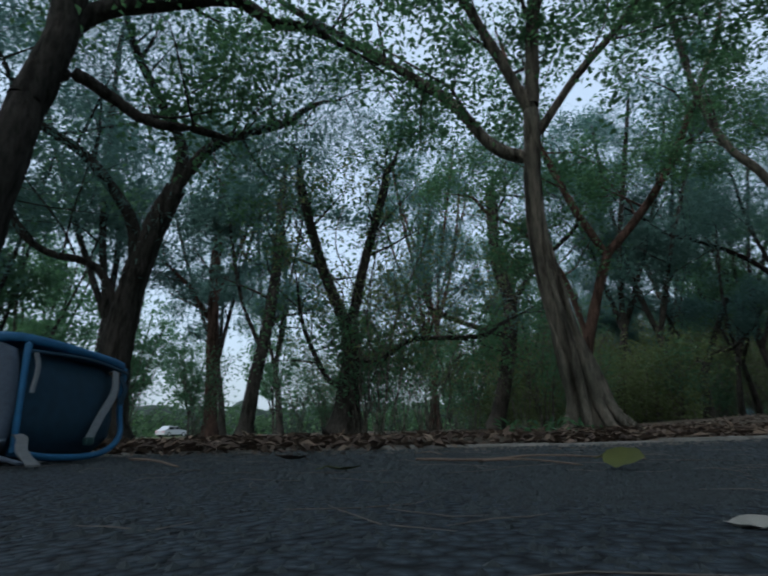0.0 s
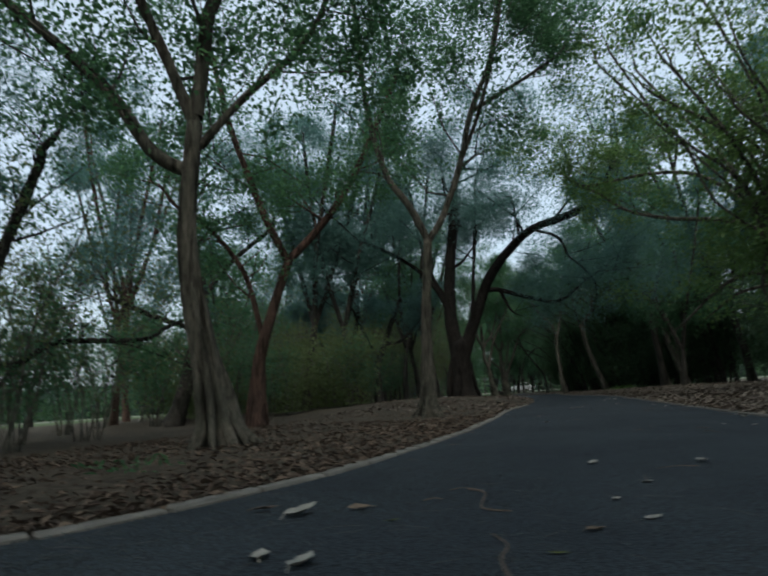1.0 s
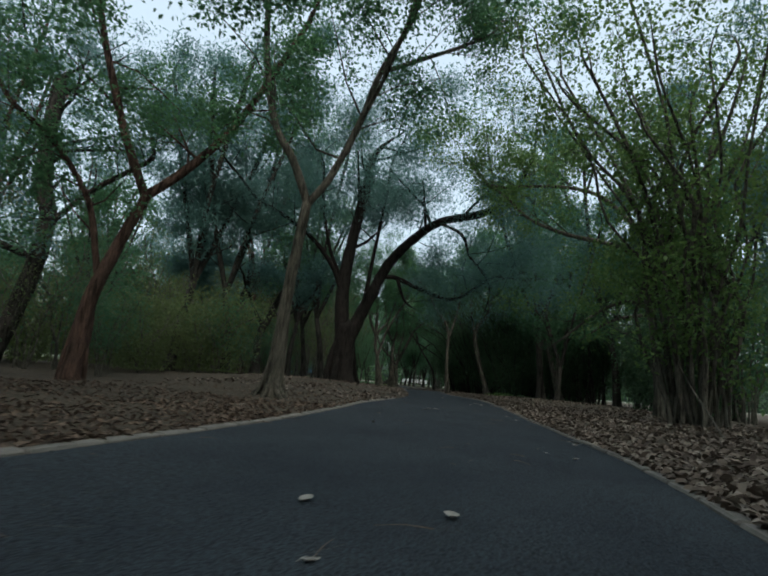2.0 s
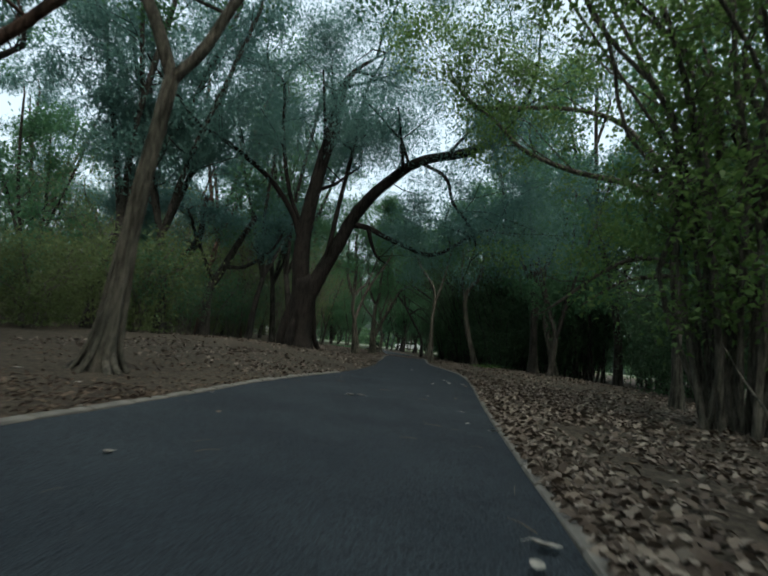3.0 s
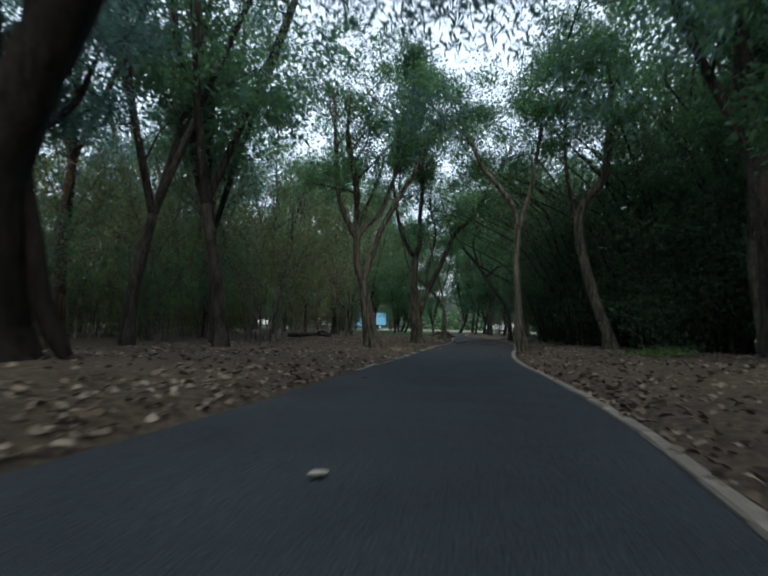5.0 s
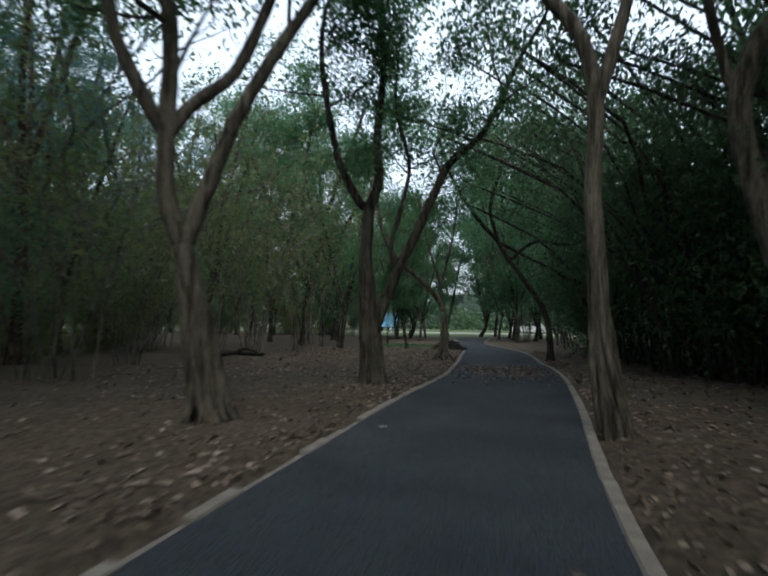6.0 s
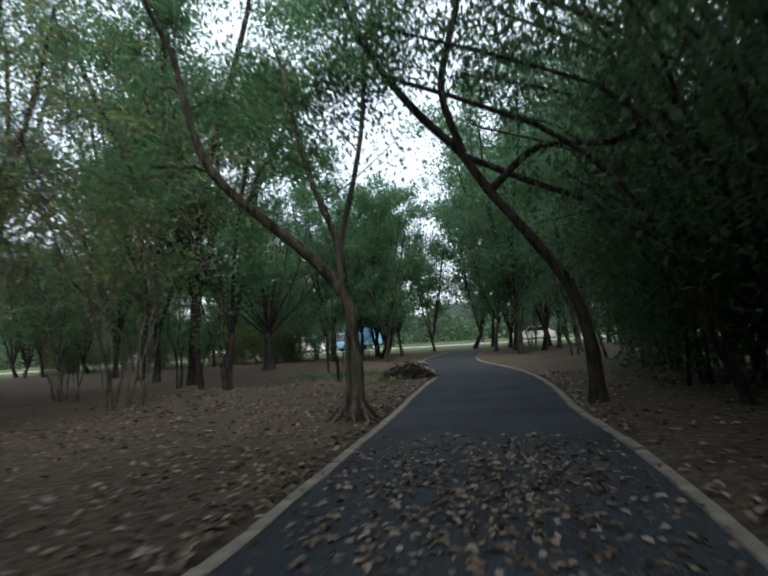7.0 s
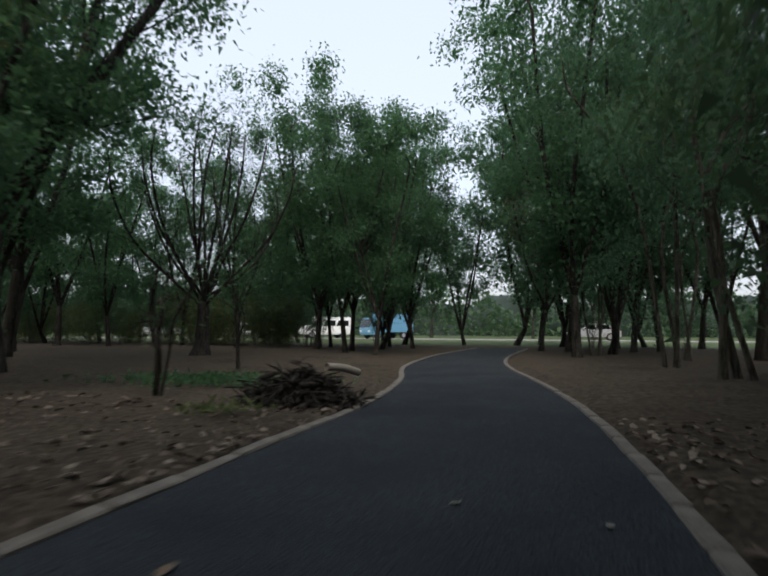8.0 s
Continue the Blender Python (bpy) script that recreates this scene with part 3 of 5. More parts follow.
tree("triple_stem_tree", "pale tree of three stems before the dark thicket",
     [(0.14, 0.09, [(7.35, 26.07, 0.12), (7.17, 26.14, 2.09), (7.19, 26.13, 3.83), (6.97, 26.2, 5.75)]),
      (0.16, 0.08, [(8.14, 25.76, 0.21), (7.78, 25.91, 1.84), (7.48, 26.02, 3.25), (7.38, 26.06, 4.55), (7.55, 25.99, 6.45)]),
      (0.08, 0.05, [(7.95, 25.84, 1.22), (8.01, 25.81, 2.69), (8.02, 25.81, 4.53)])],
     BARK_GREY, LEAF_FIG, 14, leaves=18000, small=True, reach=1.5, skip=0, start=0.6)
tree("fig_tree", "grey fig tree wrapped in hanging roots beside the kerb",
     [(0.09, 0.078, [(2.51, 27.86, 0.13), (2.4, 27.87, 0.84), (2.38, 27.88, 1.49), (2.33, 27.88, 2.24)]),
      (0.08, 0.05, [(2.33, 27.88, 2.24), (2.36, 27.88, 3.2), (2.23, 27.89, 3.81), (1.9, 27.92, 4.32), (1.47, 27.92, 4.85)]),
      (0.07, 0.03, [(2.35, 27.88, 3.06), (2.53, 27.85, 3.66), (2.71, 27.82, 4.35)])],
     BARK_GREY, LEAF_FIG, 15, leaves=20000, length=0.08, width=0.048, reach=1.8, roots=15, branches=9, lift=3.4, prongs=0.9)
tree("fig_tree", "grey fig tree forking into three limbs with root buttresses",
     [(0.125, 0.105, [(-1.36, 27.46, 0.06), (-1.5, 27.38, 1.02), (-1.64, 27.29, 1.75)]),
      (0.095, 0.075, [(-1.64, 27.29, 1.73), (-1.78, 27.19, 2.23), (-1.8, 27.18, 2.88)]),
      (0.08, 0.03, [(-1.8, 27.18, 2.86), (-1.99, 27.03, 3.24), (-2.2, 26.86, 3.82), (-2.26, 26.81, 4.39)]),
      (0.08, 0.03, [(-1.79, 27.18, 2.86), (-1.58, 27.33, 3.23), (-1.26, 27.52, 3.6), (-1.01, 27.66, 4.29), (-0.84, 27.74, 4.93)]),
      (0.09, 0.035, [(-1.63, 27.3, 1.73), (-1.43, 27.42, 2.43), (-1.24, 27.53, 3.08), (-0.86, 27.73, 3.93), (-0.53, 27.87, 4.53), (-0.24, 27.97, 5.07)])],
     BARK_GREY, LEAF_FIG, 16, leaves=19000, length=0.08, width=0.05, reach=1.7, roots=16, branches=9, flare=1.15, lift=3.8, prongs=1.2)
tree("fig_tree", "grey fig tree with twin trunks and ribbed base by the path",
     [(0.125, 0.1, [(-0.6, 31.18, 0.01), (-0.66, 31.14, 0.77), (-0.73, 31.11, 1.39), (-0.76, 31.09, 2.02), (-0.72, 31.11, 2.88)]),
      (0.08, 0.03, [(-0.72, 31.11, 2.88), (-0.89, 31.01, 3.05), (-1.14, 30.85, 3.58), (-1.25, 30.76, 4.03), (-1.33, 30.7, 4.48)]),
      (0.09, 0.04, [(-0.72, 31.11, 2.88), (-0.58, 31.19, 3.42), (-0.61, 31.17, 4.15), (-0.57, 31.19, 4.71)]),
      (0.105, 0.035, [(-0.65, 31.15, 0.77), (-0.49, 31.24, 1.25), (-0.28, 31.33, 1.84), (-0.01, 31.44, 2.44), (0.27, 31.53, 3.12), (0.57, 31.61, 3.76), (0.99, 31.69, 4.15), (1.24, 31.72, 4.49)]),
      (0.05, 0.02, [(-0.28, 31.33, 1.84), (-0.37, 31.29, 2.32), (-0.23, 31.35, 2.9)])],
     BARK_GREY, LEAF_FIG, 17, leaves=19000, length=0.08, width=0.05, reach=1.6, roots=16, branches=9, flare=1.15, lift=3.6, prongs=1.1)
tree("fig_tree", "small fig tree bent low over the soil, with spreading roots",
     [(0.085, 0.07, [(-0.22, 37.68, 0.04), (-0.2, 37.69, 0.82), (-0.22, 37.69, 1.37)]),
      (0.075, 0.035, [(-0.22, 37.69, 1.36), (-0.35, 37.64, 1.65), (-0.63, 37.55, 2.01), (-0.95, 37.42, 2.33), (-1.47, 37.17, 2.83), (-1.76, 37.01, 3.26), (-1.94, 36.9, 3.93)]),
      (0.05, 0.025, [(-0.31, 37.66, 1.44), (-0.33, 37.65, 2.18), (-0.58, 37.57, 2.95), (-0.78, 37.49, 3.8)]),
      (0.04, 0.02, [(-0.33, 37.65, 2.1), (-0.12, 37.72, 2.9), (0.02, 37.78, 3.6), (0.1, 37.8, 4.3)])],
     BARK_GREY, LEAF_FIG, 18, leaves=14000, length=0.07, width=0.042, reach=1.3, roots=13, branches=10, lift=1.7, hem=2.0, flare=1.4, prongs=2.2)
tree("arching_tree", "dark tree arching over the path",
     [(0.09, 0.06, [(2.73, 38.64, 0.09), (2.68, 38.65, 0.88), (2.5, 38.67, 1.54), (2.11, 38.7, 2.17), (1.58, 38.71, 2.92), (1.22, 38.7, 3.53)]),
      (0.065, 0.025, [(1.22, 38.7, 3.53), (0.65, 38.64, 4.17), (0.07, 38.53, 5.04), (-0.3, 38.44, 5.97)]),
      (0.05, 0.02, [(1.29, 38.7, 3.45), (2.12, 38.7, 2.99), (2.83, 38.63, 2.61), (3.52, 38.49, 2.05)]),
      (0.06, 0.03, [(1.26, 38.7, 3.49), (1.02, 38.68, 4.5), (1.31, 38.7, 5.64)]),
      (0.06, 0.02, [(1.58, 38.71, 2.92), (2.29, 38.69, 3.45), (3.2, 38.56, 3.34)])],
     BARK_DARK, LEAF_FIG, 19, leaves=13500, length=0.08, width=0.045, reach=1.3, branches=9, lift=2.4)

def fan(x, y, n, height, lean, seed, spread=1.0, r=0.05, foot=0.35, crook=1.0):
    """Stems that rise from one foot and fan out, leaning by lean (x, y) at the top."""
    rng = random.Random(seed)
    out = []
    for i in range(n):
        a = 2 * math.pi * (i + rng.random()) / n
        fx, fy = x + foot * math.cos(a) * rng.random(), y + foot * math.sin(a) * rng.random()
        h = height * rng.uniform(0.7, 1.1)
        dx = lean[0] * rng.uniform(0.5, 1.3) + spread * math.cos(a) * rng.uniform(0.3, 1)
        dy = lean[1] * rng.uniform(0.5, 1.3) + spread * math.sin(a) * rng.uniform(0.3, 1)
        j1, j2 = [(rng.gauss(0, k * crook * h), rng.gauss(0, k * crook * h)) for k in (0.04, 0.05)]
        out.append((r * rng.uniform(0.6, 1.2), 0.012, [(fx, fy, 0.0), (fx + 0.12 * dx + j1[0] * 0.5, fy + 0.12 * dy + j1[1] * 0.5, h * 0.3), (fx + 0.28 * dx - j1[0] * 0.4, fy + 0.28 * dy - j1[1] * 0.4, h * 0.52),
                    (fx + 0.45 * dx + j2[0] * 0.6, fy + 0.45 * dy + j2[1] * 0.6, h * 0.72), (fx + dx, fy + dy, h * rng.uniform(0.88, 1.0))]))
    return out


tree("multi_stem_shrub", "tall shrub of many thin grey stems beside the path", fan(4.5, 6.8, 26, 7.2, (-0.9, 0.2), 5, 2.3, 0.045, 0.6, 1.3),
     BARK_GREY, LEAF_LIME, 31, leaves=19000, length=0.098, width=0.064, reach=1.3, branches=7, fine=3, skip=0, start=0.14, sides=7, flare=1.1, category="shrub")

tree("overhanging_tree", "grey tree with low branches drooping toward the path",
     [(0.095, 0.07, [(5.5, 10.1, 0.3), (5.43, 10.17, 1.82), (5.36, 10.22, 2.74), (5.28, 10.27, 4.06)]),
      (0.06, 0.02, [(5.36, 10.22, 2.74), (4.89, 10.51, 2.94), (4.24, 10.85, 2.63), (3.52, 11.15, 1.96), (2.95, 11.36, 1.5)]),
      (0.05, 0.02, [(5.35, 10.22, 2.6), (4.6, 10.67, 2.45), (3.86, 11.02, 1.87)]),
      (0.07, 0.02, [(5.28, 10.27, 3.99), (4.63, 10.65, 4.44), (3.53, 11.15, 4.78), (2.56, 11.45, 5.23)]),
      (0.07, 0.02, [(5.28, 10.27, 4.0), (5.14, 10.36, 4.7), (4.34, 10.8, 5.78), (3.31, 11.23, 6.17), (1.65, 11.63, 6.18)])],
     BARK_GREY, LEAF_LIME, 41, leaves=11000, length=0.082, width=0.05, reach=1.85, branches=10, lift=2.2, hem=2.6)

# dark evergreen clumps that arch over the path from its right side
for k, (x, y, h, ln) in enumerate([(6.6, 30.7, 7.0, -2.2), (8.4, 29.19, 7.5, -1.2), (5.4, 34.17, 7.2, -3.2), (5.0, 37.85, 6.8, -3.0), (10.2, 26.45, 7.0, -0.8),
                                   (6.6, 41.7, 7.5, -2.5), (12.0, 22.86, 7.0, -1.0), (9.0, 33.95, 8.5, -1.5), (11.0, 30.16, 8.0, -1.0), (9.6, 39.56, 8.0, -1.5)]):
    tree("evergreen_clump", "dense dark evergreen clump of slender arching stems", fan(x, y, 15, h, (ln, 0.3), 60 + k, 1.7, 0.05, 0.9),
         BARK_DARK, LEAF_DARK, 90 + k, leaves=11000, length=0.13, width=0.062, small=True, reach=1.2, branches=5, skip=0, start=0.12, sides=6, kids=3, fine=2,
         flare=1.1, spread=0.35, group="evergreen clumps beside the path", droop=0.6, category="shrub", lift=0.5, twig_sides=3)


# ---- the grove behind: a few kinds of trees, repeated ----
def chance_limbs(seed, height, r, forks=4, fork_at=0.35, spread=1.6):
    rng = random.Random(seed)
    bend = (rng.uniform(-0.4, 0.4), rng.uniform(-0.4, 0.4))
    h = height * fork_at
    top = (bend[0], bend[1], h)
    out = [(r, r * 0.72, [(0, 0, 0), (bend[0] * 0.3, bend[1] * 0.5, h * 0.5), top])]
    for i in range(forks):
        a = 2 * math.pi * (i + rng.random() * 0.6) / forks
        s = spread * rng.uniform(0.6, 1.2)
        out.append((r * 0.55, r * 0.14, [top, (top[0] + s * 0.4 * math.cos(a), top[1] + s * 0.4 * math.sin(a), h + (height - h) * 0.35),
                    (top[0] + s * 0.75 * math.cos(a + 0.2), top[1] + s * 0.75 * math.sin(a + 0.2), h + (height - h) * 0.7),
                    (top[0] + s * math.cos(a + 0.3), top[1] + s * math.sin(a + 0.3), height)]))
    return out


def shifted(limbs, x, y):
    return [(a, b, [(p[0] + x, p[1] + y, p[2]) for p in line]) for a, b, line in limbs]


KINDS = []
for name, label, seed, h, r, leaf, bark, n, ln, wd, at in (
        ("grove_tree", "grove tree with a dark forked trunk and grey-green feathery crown", 201, 9.5, 0.16, LEAF_GREY, BARK_DARK, 16000, 0.185, 0.046, 0.3),
        ("grove_tree", "grove tree with a dark trunk and dense green crown", 202, 8.0, 0.13, LEAF_FIG, BARK_DARK, 7000, 0.165, 0.098, 0.25),
        ("grove_tree", "slim reddish grove tree with a thin grey-green crown", 203, 10.5, 0.14, LEAF_GREY, BARK_RED, 15000, 0.18, 0.044, 0.38),
        # low-crowned kind: lighter leaf colour stands in for haze over distant trees
        ("low_crowned_tree", "grove tree with a dense green crown that hangs low", 204, 6.5, 0.11, LEAF_MID, BARK_DARK, 7500, 0.135, 0.084, 0.1),
        ("grove_tree", "grove tree with a dense dark green crown of small leaves", 205, 8.0, 0.12, LEAF_FIG, BARK_DARK, 10500, 0.13, 0.084, 0.2),
        ("grove_tree", "grove tree with a dark trunk and fine green crown", 206, 9.5, 0.14, LEAF_MID, BARK_DARK, 9000, 0.138, 0.072, 0.28),
        ("broad_tree", "broad dark green tree of the park at a distance, also added unseen for shade", 207, 8.5, 0.15, LEAF_FIG, BARK_DARK, 4200, 0.25, 0.15, 0.22)):
    KINDS.append((name, label, seed, h, r, leaf, bark, n, ln, wd, at))
BUSH = ("undergrowth_bush", "low leafy bush with many thin stems under the trees")


def grove(places, shrubs, thin):
    rng = random.Random(77)
    made = {}
    for k, (x, y, kind, size) in enumerate(places):
        name, label, seed, h, r, leaf, bark, n, ln, wd, at = KINDS[kind]
        if kind not in made:
            made[kind] = tree(name, label, shifted(chance_limbs(seed, h, r, 4, at, 2.0), x, y), bark, leaf, seed, leaves=n, length=ln, width=wd,
                              reach=2.0, branches=6, spread=0.3, sides=8, start=0.1, lift=1.0, twig_sides=3, kids=3, fine=3, flare=1.22, group="trees of the grove", droop=0.5,
                              core=1500 if kind in (3, 4) else 0, small=True)
        else:
            m = Matrix.Translation((x, y, ground_z(x, y) - 0.03)) @ Matrix.Rotation(rng.uniform(0, 6.28), 4, "Z") @ Matrix.Scale(size, 4)
            copy_thing(made[kind], m)
    first = None
    for k, (x, y, size) in enumerate(shrubs):
        if first is None:
            first = tree(BUSH[0], BUSH[1], fan(x, y, 9, 2.6, (0, 0), 300, 1.0, 0.02, 0.3), BARK_PALE, LEAF_MID, 301, leaves=2400, length=0.11, width=0.062, small=True, kids=2, fine=2, twig_sides=3,
                         reach=0.8, branches=4, skip=0, start=0.25, sides=6, flare=1.05, spread=0.3, group="undergrowth", category="bush")
        else:
            m = Matrix.Translation((x, y, ground_z(x, y) - 0.03)) @ Matrix.Rotation(rng.uniform(0, 6.28), 4, "Z") @ Matrix.Scale(size, 4)
            copy_thing(first, m)
    first = None
    for k, (x, y, size) in enumerate(thin):
        if first is None:
            first = tree("bare_shrub", "tall grey shrub of bare crooked stems with few leaves", fan(x, y, 10, 4.2, (0, 0), 320, 2.5, 0.019, 0.5, 2.0), BARK_PALE, LEAF_OLIVE, 321, leaves=2500, length=0.10, width=0.055, small=True,
                         kids=4, fine=2, twig_sides=3, reach=1.2, branches=7, skip=0, start=0.25, sides=6, flare=1.05, spread=0.25, group="bare shrubs under the trees", category="shrub")
        else:
            m = Matrix.Translation((x, y, ground_z(x, y) - 0.03)) @ Matrix.Rotation(rng.uniform(0, 6.28), 4, "Z") @ Matrix.Scale(size, 4)
            copy_thing(first, m)


def scatter(n, x0, x1, y0, y1, gap, seed, keep):
    rng, out = random.Random(seed), []
    for _ in range(n * 30):
        x, y = rng.uniform(x0, x1), rng.uniform(y0, y1)
        if keep(x, y) and all((x - a) ** 2 + (y - b) ** 2 > gap * gap for a, b in out):
            out.append((x, y))
            if len(out) == n:
                break
    return out


def off_way(x, y, d=3.0):
    return beside(x, y)[0] > d


places = []
rngp = random.Random(8)
# those that stand out along the way to the lawn, and unseen ones added to shade the start
for x, y, kind, size in ((-9.9, 47.2, 4, 1.25), (-3.6, 54.29, 4, 0.663), (-5.4, 56.33, 4, 0.819),
                         (7.5, 46.86, 5, 1.2), (6.6, 55.43, 5, 1.25), (4.1, 60.56, 4, 1), (9.5, 50.29, 1, 1.3),
                         (-15.5, 52.0, 1, 1), (-9.3, 40.2, 5, 0.9), (-8.5, 31.78, 2, 0.8), (8.8, 27.5, 4, 1.2), (7.4, 31.8, 4, 1.1),
                         (10.0, 11.08, 0, 1.2), (12.0, 17.23, 1, 1.3), (-6.0, 23.89, 5, 1.1),
                         (-8.6, 24.91, 2, 1.1), (-5.6, 27.06, 5, 1.1),
                         (-21.0, 8, 0, 1), (-25.0, 14.15, 0, 1.2), (-18.0, 18.25, 2, 1.1), (-14.5, 12.62, 2, 1), (-26.5, 3.0, 1, 0.9),
                         (0.4, 71.0, 4, 1.2), (4.0, 66.0, 4, 1.2), (-3.4, 68.0, 3, 1.45), (-0.8, 69.4, 3, 1.5), (1.6, 67.0, 3, 1.3), (7.6, 67.0, 4, 1.15), (2.4, 71.0, 3, 1.4), (-6.6, 67.4, 3, 1.3), (5.2, 61.8, 4, 1.1), (3.2, 58.0, 3, 1.3), (-4.2, 60.6, 4, 0.78), (-5.6, 57.4, 4, 0.858), (-8.6, 61.0, 4, 0.819), (8.4, 60.0, 5, 1.2), (-20.0, 57.5, 4, 1.15), (-14.0, 63.0, 3, 0.85),
                         # kind 6 here: unseen trees added behind the start to block sky light
                         (2.1, 55.6, 4, 1.15), (1.9, 60.8, 4, 1.3), (6.4, 20.8, 4, 0.95), (-17.0, 1.5, 0, 1.1), (6.8, 24.8, 5, 1.3), (-8.6, 15.6, 0, 1.15), (-6.9, 16.5, 0, 1.05), (-4.9, 42.9, 4, 0.85), (4.5, -1.5, 6, 1.2), (3.0, -6.5, 6, 1.3), (-0.5, -9.5, 6, 1.2), (8.0, 1.0, 0, 1.2), (-5.5, -11.5, 6, 1.3), (7.5, -6.0, 6, 1.3), (2.5, -12.5, 6, 1.4),
                         (-10.5, -12.0, 6, 1.3), (-13.0, -4.5, 0, 1.1), (-17.5, -8.0, 6, 1.2), (-4.0, -17.0, 6, 1.4), (12.0, -2.0, 6, 1.3), (-4.4, 25.01, 5, 1.25)):
    places.append((x, y, kind, size))
for x, y in scatter(11, -28, -9, 20, 52, 3.6, 11, lambda x, y: off_way(x, y, 7.5) and not (-12 < x < -5 and y > 43) and all((x - p[0]) ** 2 + (y - p[1]) ** 2 > 6 for p in places)):
    places.append((x, y, rngp.choice((0, 0, 2, 1)), rngp.uniform(0.85, 1.25)))
# tall crowns over the thicket
for x, y, kind, size in ((10.6, 24.4, 0, 1.3), (8.6, 35.2, 1, 1.3), (12.6, 36.6, 1, 1.3), 
                         (-12.2, 49.4, 1, 1.15), (-15.6, -1.6, 3, 0.85)):
    places.append((x, y, kind, size))
for x, y in scatter(9, 11, 22, 0, 52, 3.5, 12, lambda x, y: off_way(x, y, 6)):
    places.append((x, y, rngp.choice((0, 1, 1)), rngp.uniform(0.9, 1.3)))
for x, y in scatter(12, -46, 34, 95, 108, 6, 14, lambda x, y: True):
    places.append((x, y, 6, rngp.uniform(0.9, 1.4)))
for x, y in scatter(20, -36, 18, 57, 69, 2.6, 20, lambda x, y: off_way(x, y, 2.2)):
    places.append((x, y, 3, rngp.uniform(0.75, 1.2)))
for k in range(9):         # a broken row of dense crowns before the road
    places.append((-25.5 + 2.45 * k + rngp.uniform(-0.6, 0.6), 58.5 + 3.2 * (k % 3) + rngp.uniform(-0.8, 0.8), 4, rngp.uniform(0.72, 0.92)))
for x, y in scatter(8, 12.5, 18, 18, 48, 3.0, 24, lambda x, y: True):
    places.append((x, y, 3, rngp.uniform(0.8, 1.1)))
for x, y in scatter(6, -27, -17, 20, 52, 3.0, 25, lambda x, y: True):
    places.append((x, y, 3, rngp.uniform(0.75, 1.15)))
for x, y in scatter(5, -48, -38, -6, 36, 5.0, 18, lambda x, y: True):
    places.append((x, y, 6, rngp.uniform(0.9, 1.3)))
places.append((-7.6, 58.6, 4, 1.0))
shrubs = [(x, y, rngp.uniform(0.5, 0.95)) for x, y in scatter(20, -17, -6, 6, 30, 1.8, 15, lambda x, y: off_way(x, y, 5))]
shrubs += [(x, y, rngp.uniform(0.8, 1.5)) for x, y in scatter(9, 9, 15, 4, 22, 1.8, 16, lambda x, y: off_way(x, y, 5))]
shrubs += [(x, y, rngp.uniform(0.4, 0.8)) for x, y in scatter(5, -17, -8, 0, 6, 1.5, 17, lambda x, y: off_way(x, y, 3))]
shrubs += [(x, y, rngp.uniform(0.5, 0.9)) for x, y in scatter(10, -26, 10, 62, 68, 2.0, 19, lambda x, y: off_way(x, y, 2))]
thin = [(x, y, rngp.uniform(0.85, 1.35)) for x, y in scatter(22, -15, -5.4, 23, 42, 1.8, 21, lambda x, y: off_way(x, y, 5.2) and not (34 < y < 37 and x > -9))]
shrubs += [(x, y, rngp.uniform(0.6, 0.9)) for x, y in scatter(12, -27, -9.5, 61, 65, 1.2, 23, lambda x, y: off_way(x, y, 3.5))]
thin += [(x, y, rngp.uniform(0.5, 0.75)) for x, y in scatter(5, -14, -6.4, 0, 9, 1.7, 26, lambda x, y: off_way(x, y, 4.0))]
shrubs += [(x, y, rngp.uniform(0.9, 1.35)) for x, y in scatter(4, -20, -15, 28, 47, 1.9, 27, lambda x, y: True)]
grove(places, shrubs, thin)
# slender trees of a few stems along the right side, past the thicket
for k, (x, y, h) in enumerate(((4.2, 48.35, 9.0), (4.0, 52.12, 9.5), (5.6, 50.52, 9.5), (4.6, 54.63, 9.0), (2.6, 57.09, 7.0), (7.0, 45.32, 9.0), (4.6, 44.31, 8.0))):
    tree("slender_tree", "slender pale tree of a few thin stems with small drooping leaves", fan(x, y, 3, h, (-0.3, 0), 400 + k, 1.7, 0.05, 0.3), BARK_GREY, LEAF_MID, 410 + k,
         leaves=12500, length=0.09, width=0.05, small=True, reach=1.7, branches=7, kids=3, fine=3, skip=0, start=0.25, sides=7, flare=1.2, spread=0.34, droop=0.8, group="slender trees beside the path", twig_sides=3)

# a tree of many bare rising limbs that fan out into a round, thin crown
fan_limbs = [(0.2, 0.16, [(-8.2, 52.2, 0), (-8.15, 52.2, 0.8), (-8.2, 52.25, 1.5)])]
for k in range(15):
    a = 2.4 * k
    w = (1.0, 0.72, 0.4)[k % 3]
    c, d = math.cos(a), math.sin(a)
    z = (0.0, 0.35, 0.6)[k % 3]
    fan_limbs.append((0.042, 0.011, [(-8.2, 52.25, 1.4 + 0.1 * (k % 4)), (-8.2 + 1.0 * w * c, 52.25 + 1.0 * w * d, 2.3 + z), (-8.2 + 1.95 * w * math.cos(a + 0.12), 52.25 + 1.95 * w * math.sin(a + 0.12), 3.3 + 1.5 * z),
                      (-8.2 + 2.5 * w * math.cos(a + 0.2), 52.25 + 2.5 * w * math.sin(a + 0.2), 4.5 + 1.8 * z), (-8.2 + 2.6 * w * math.cos(a + 0.3), 52.25 + 2.6 * w * math.sin(a + 0.3), 5.3 + 1.9 * z)]))
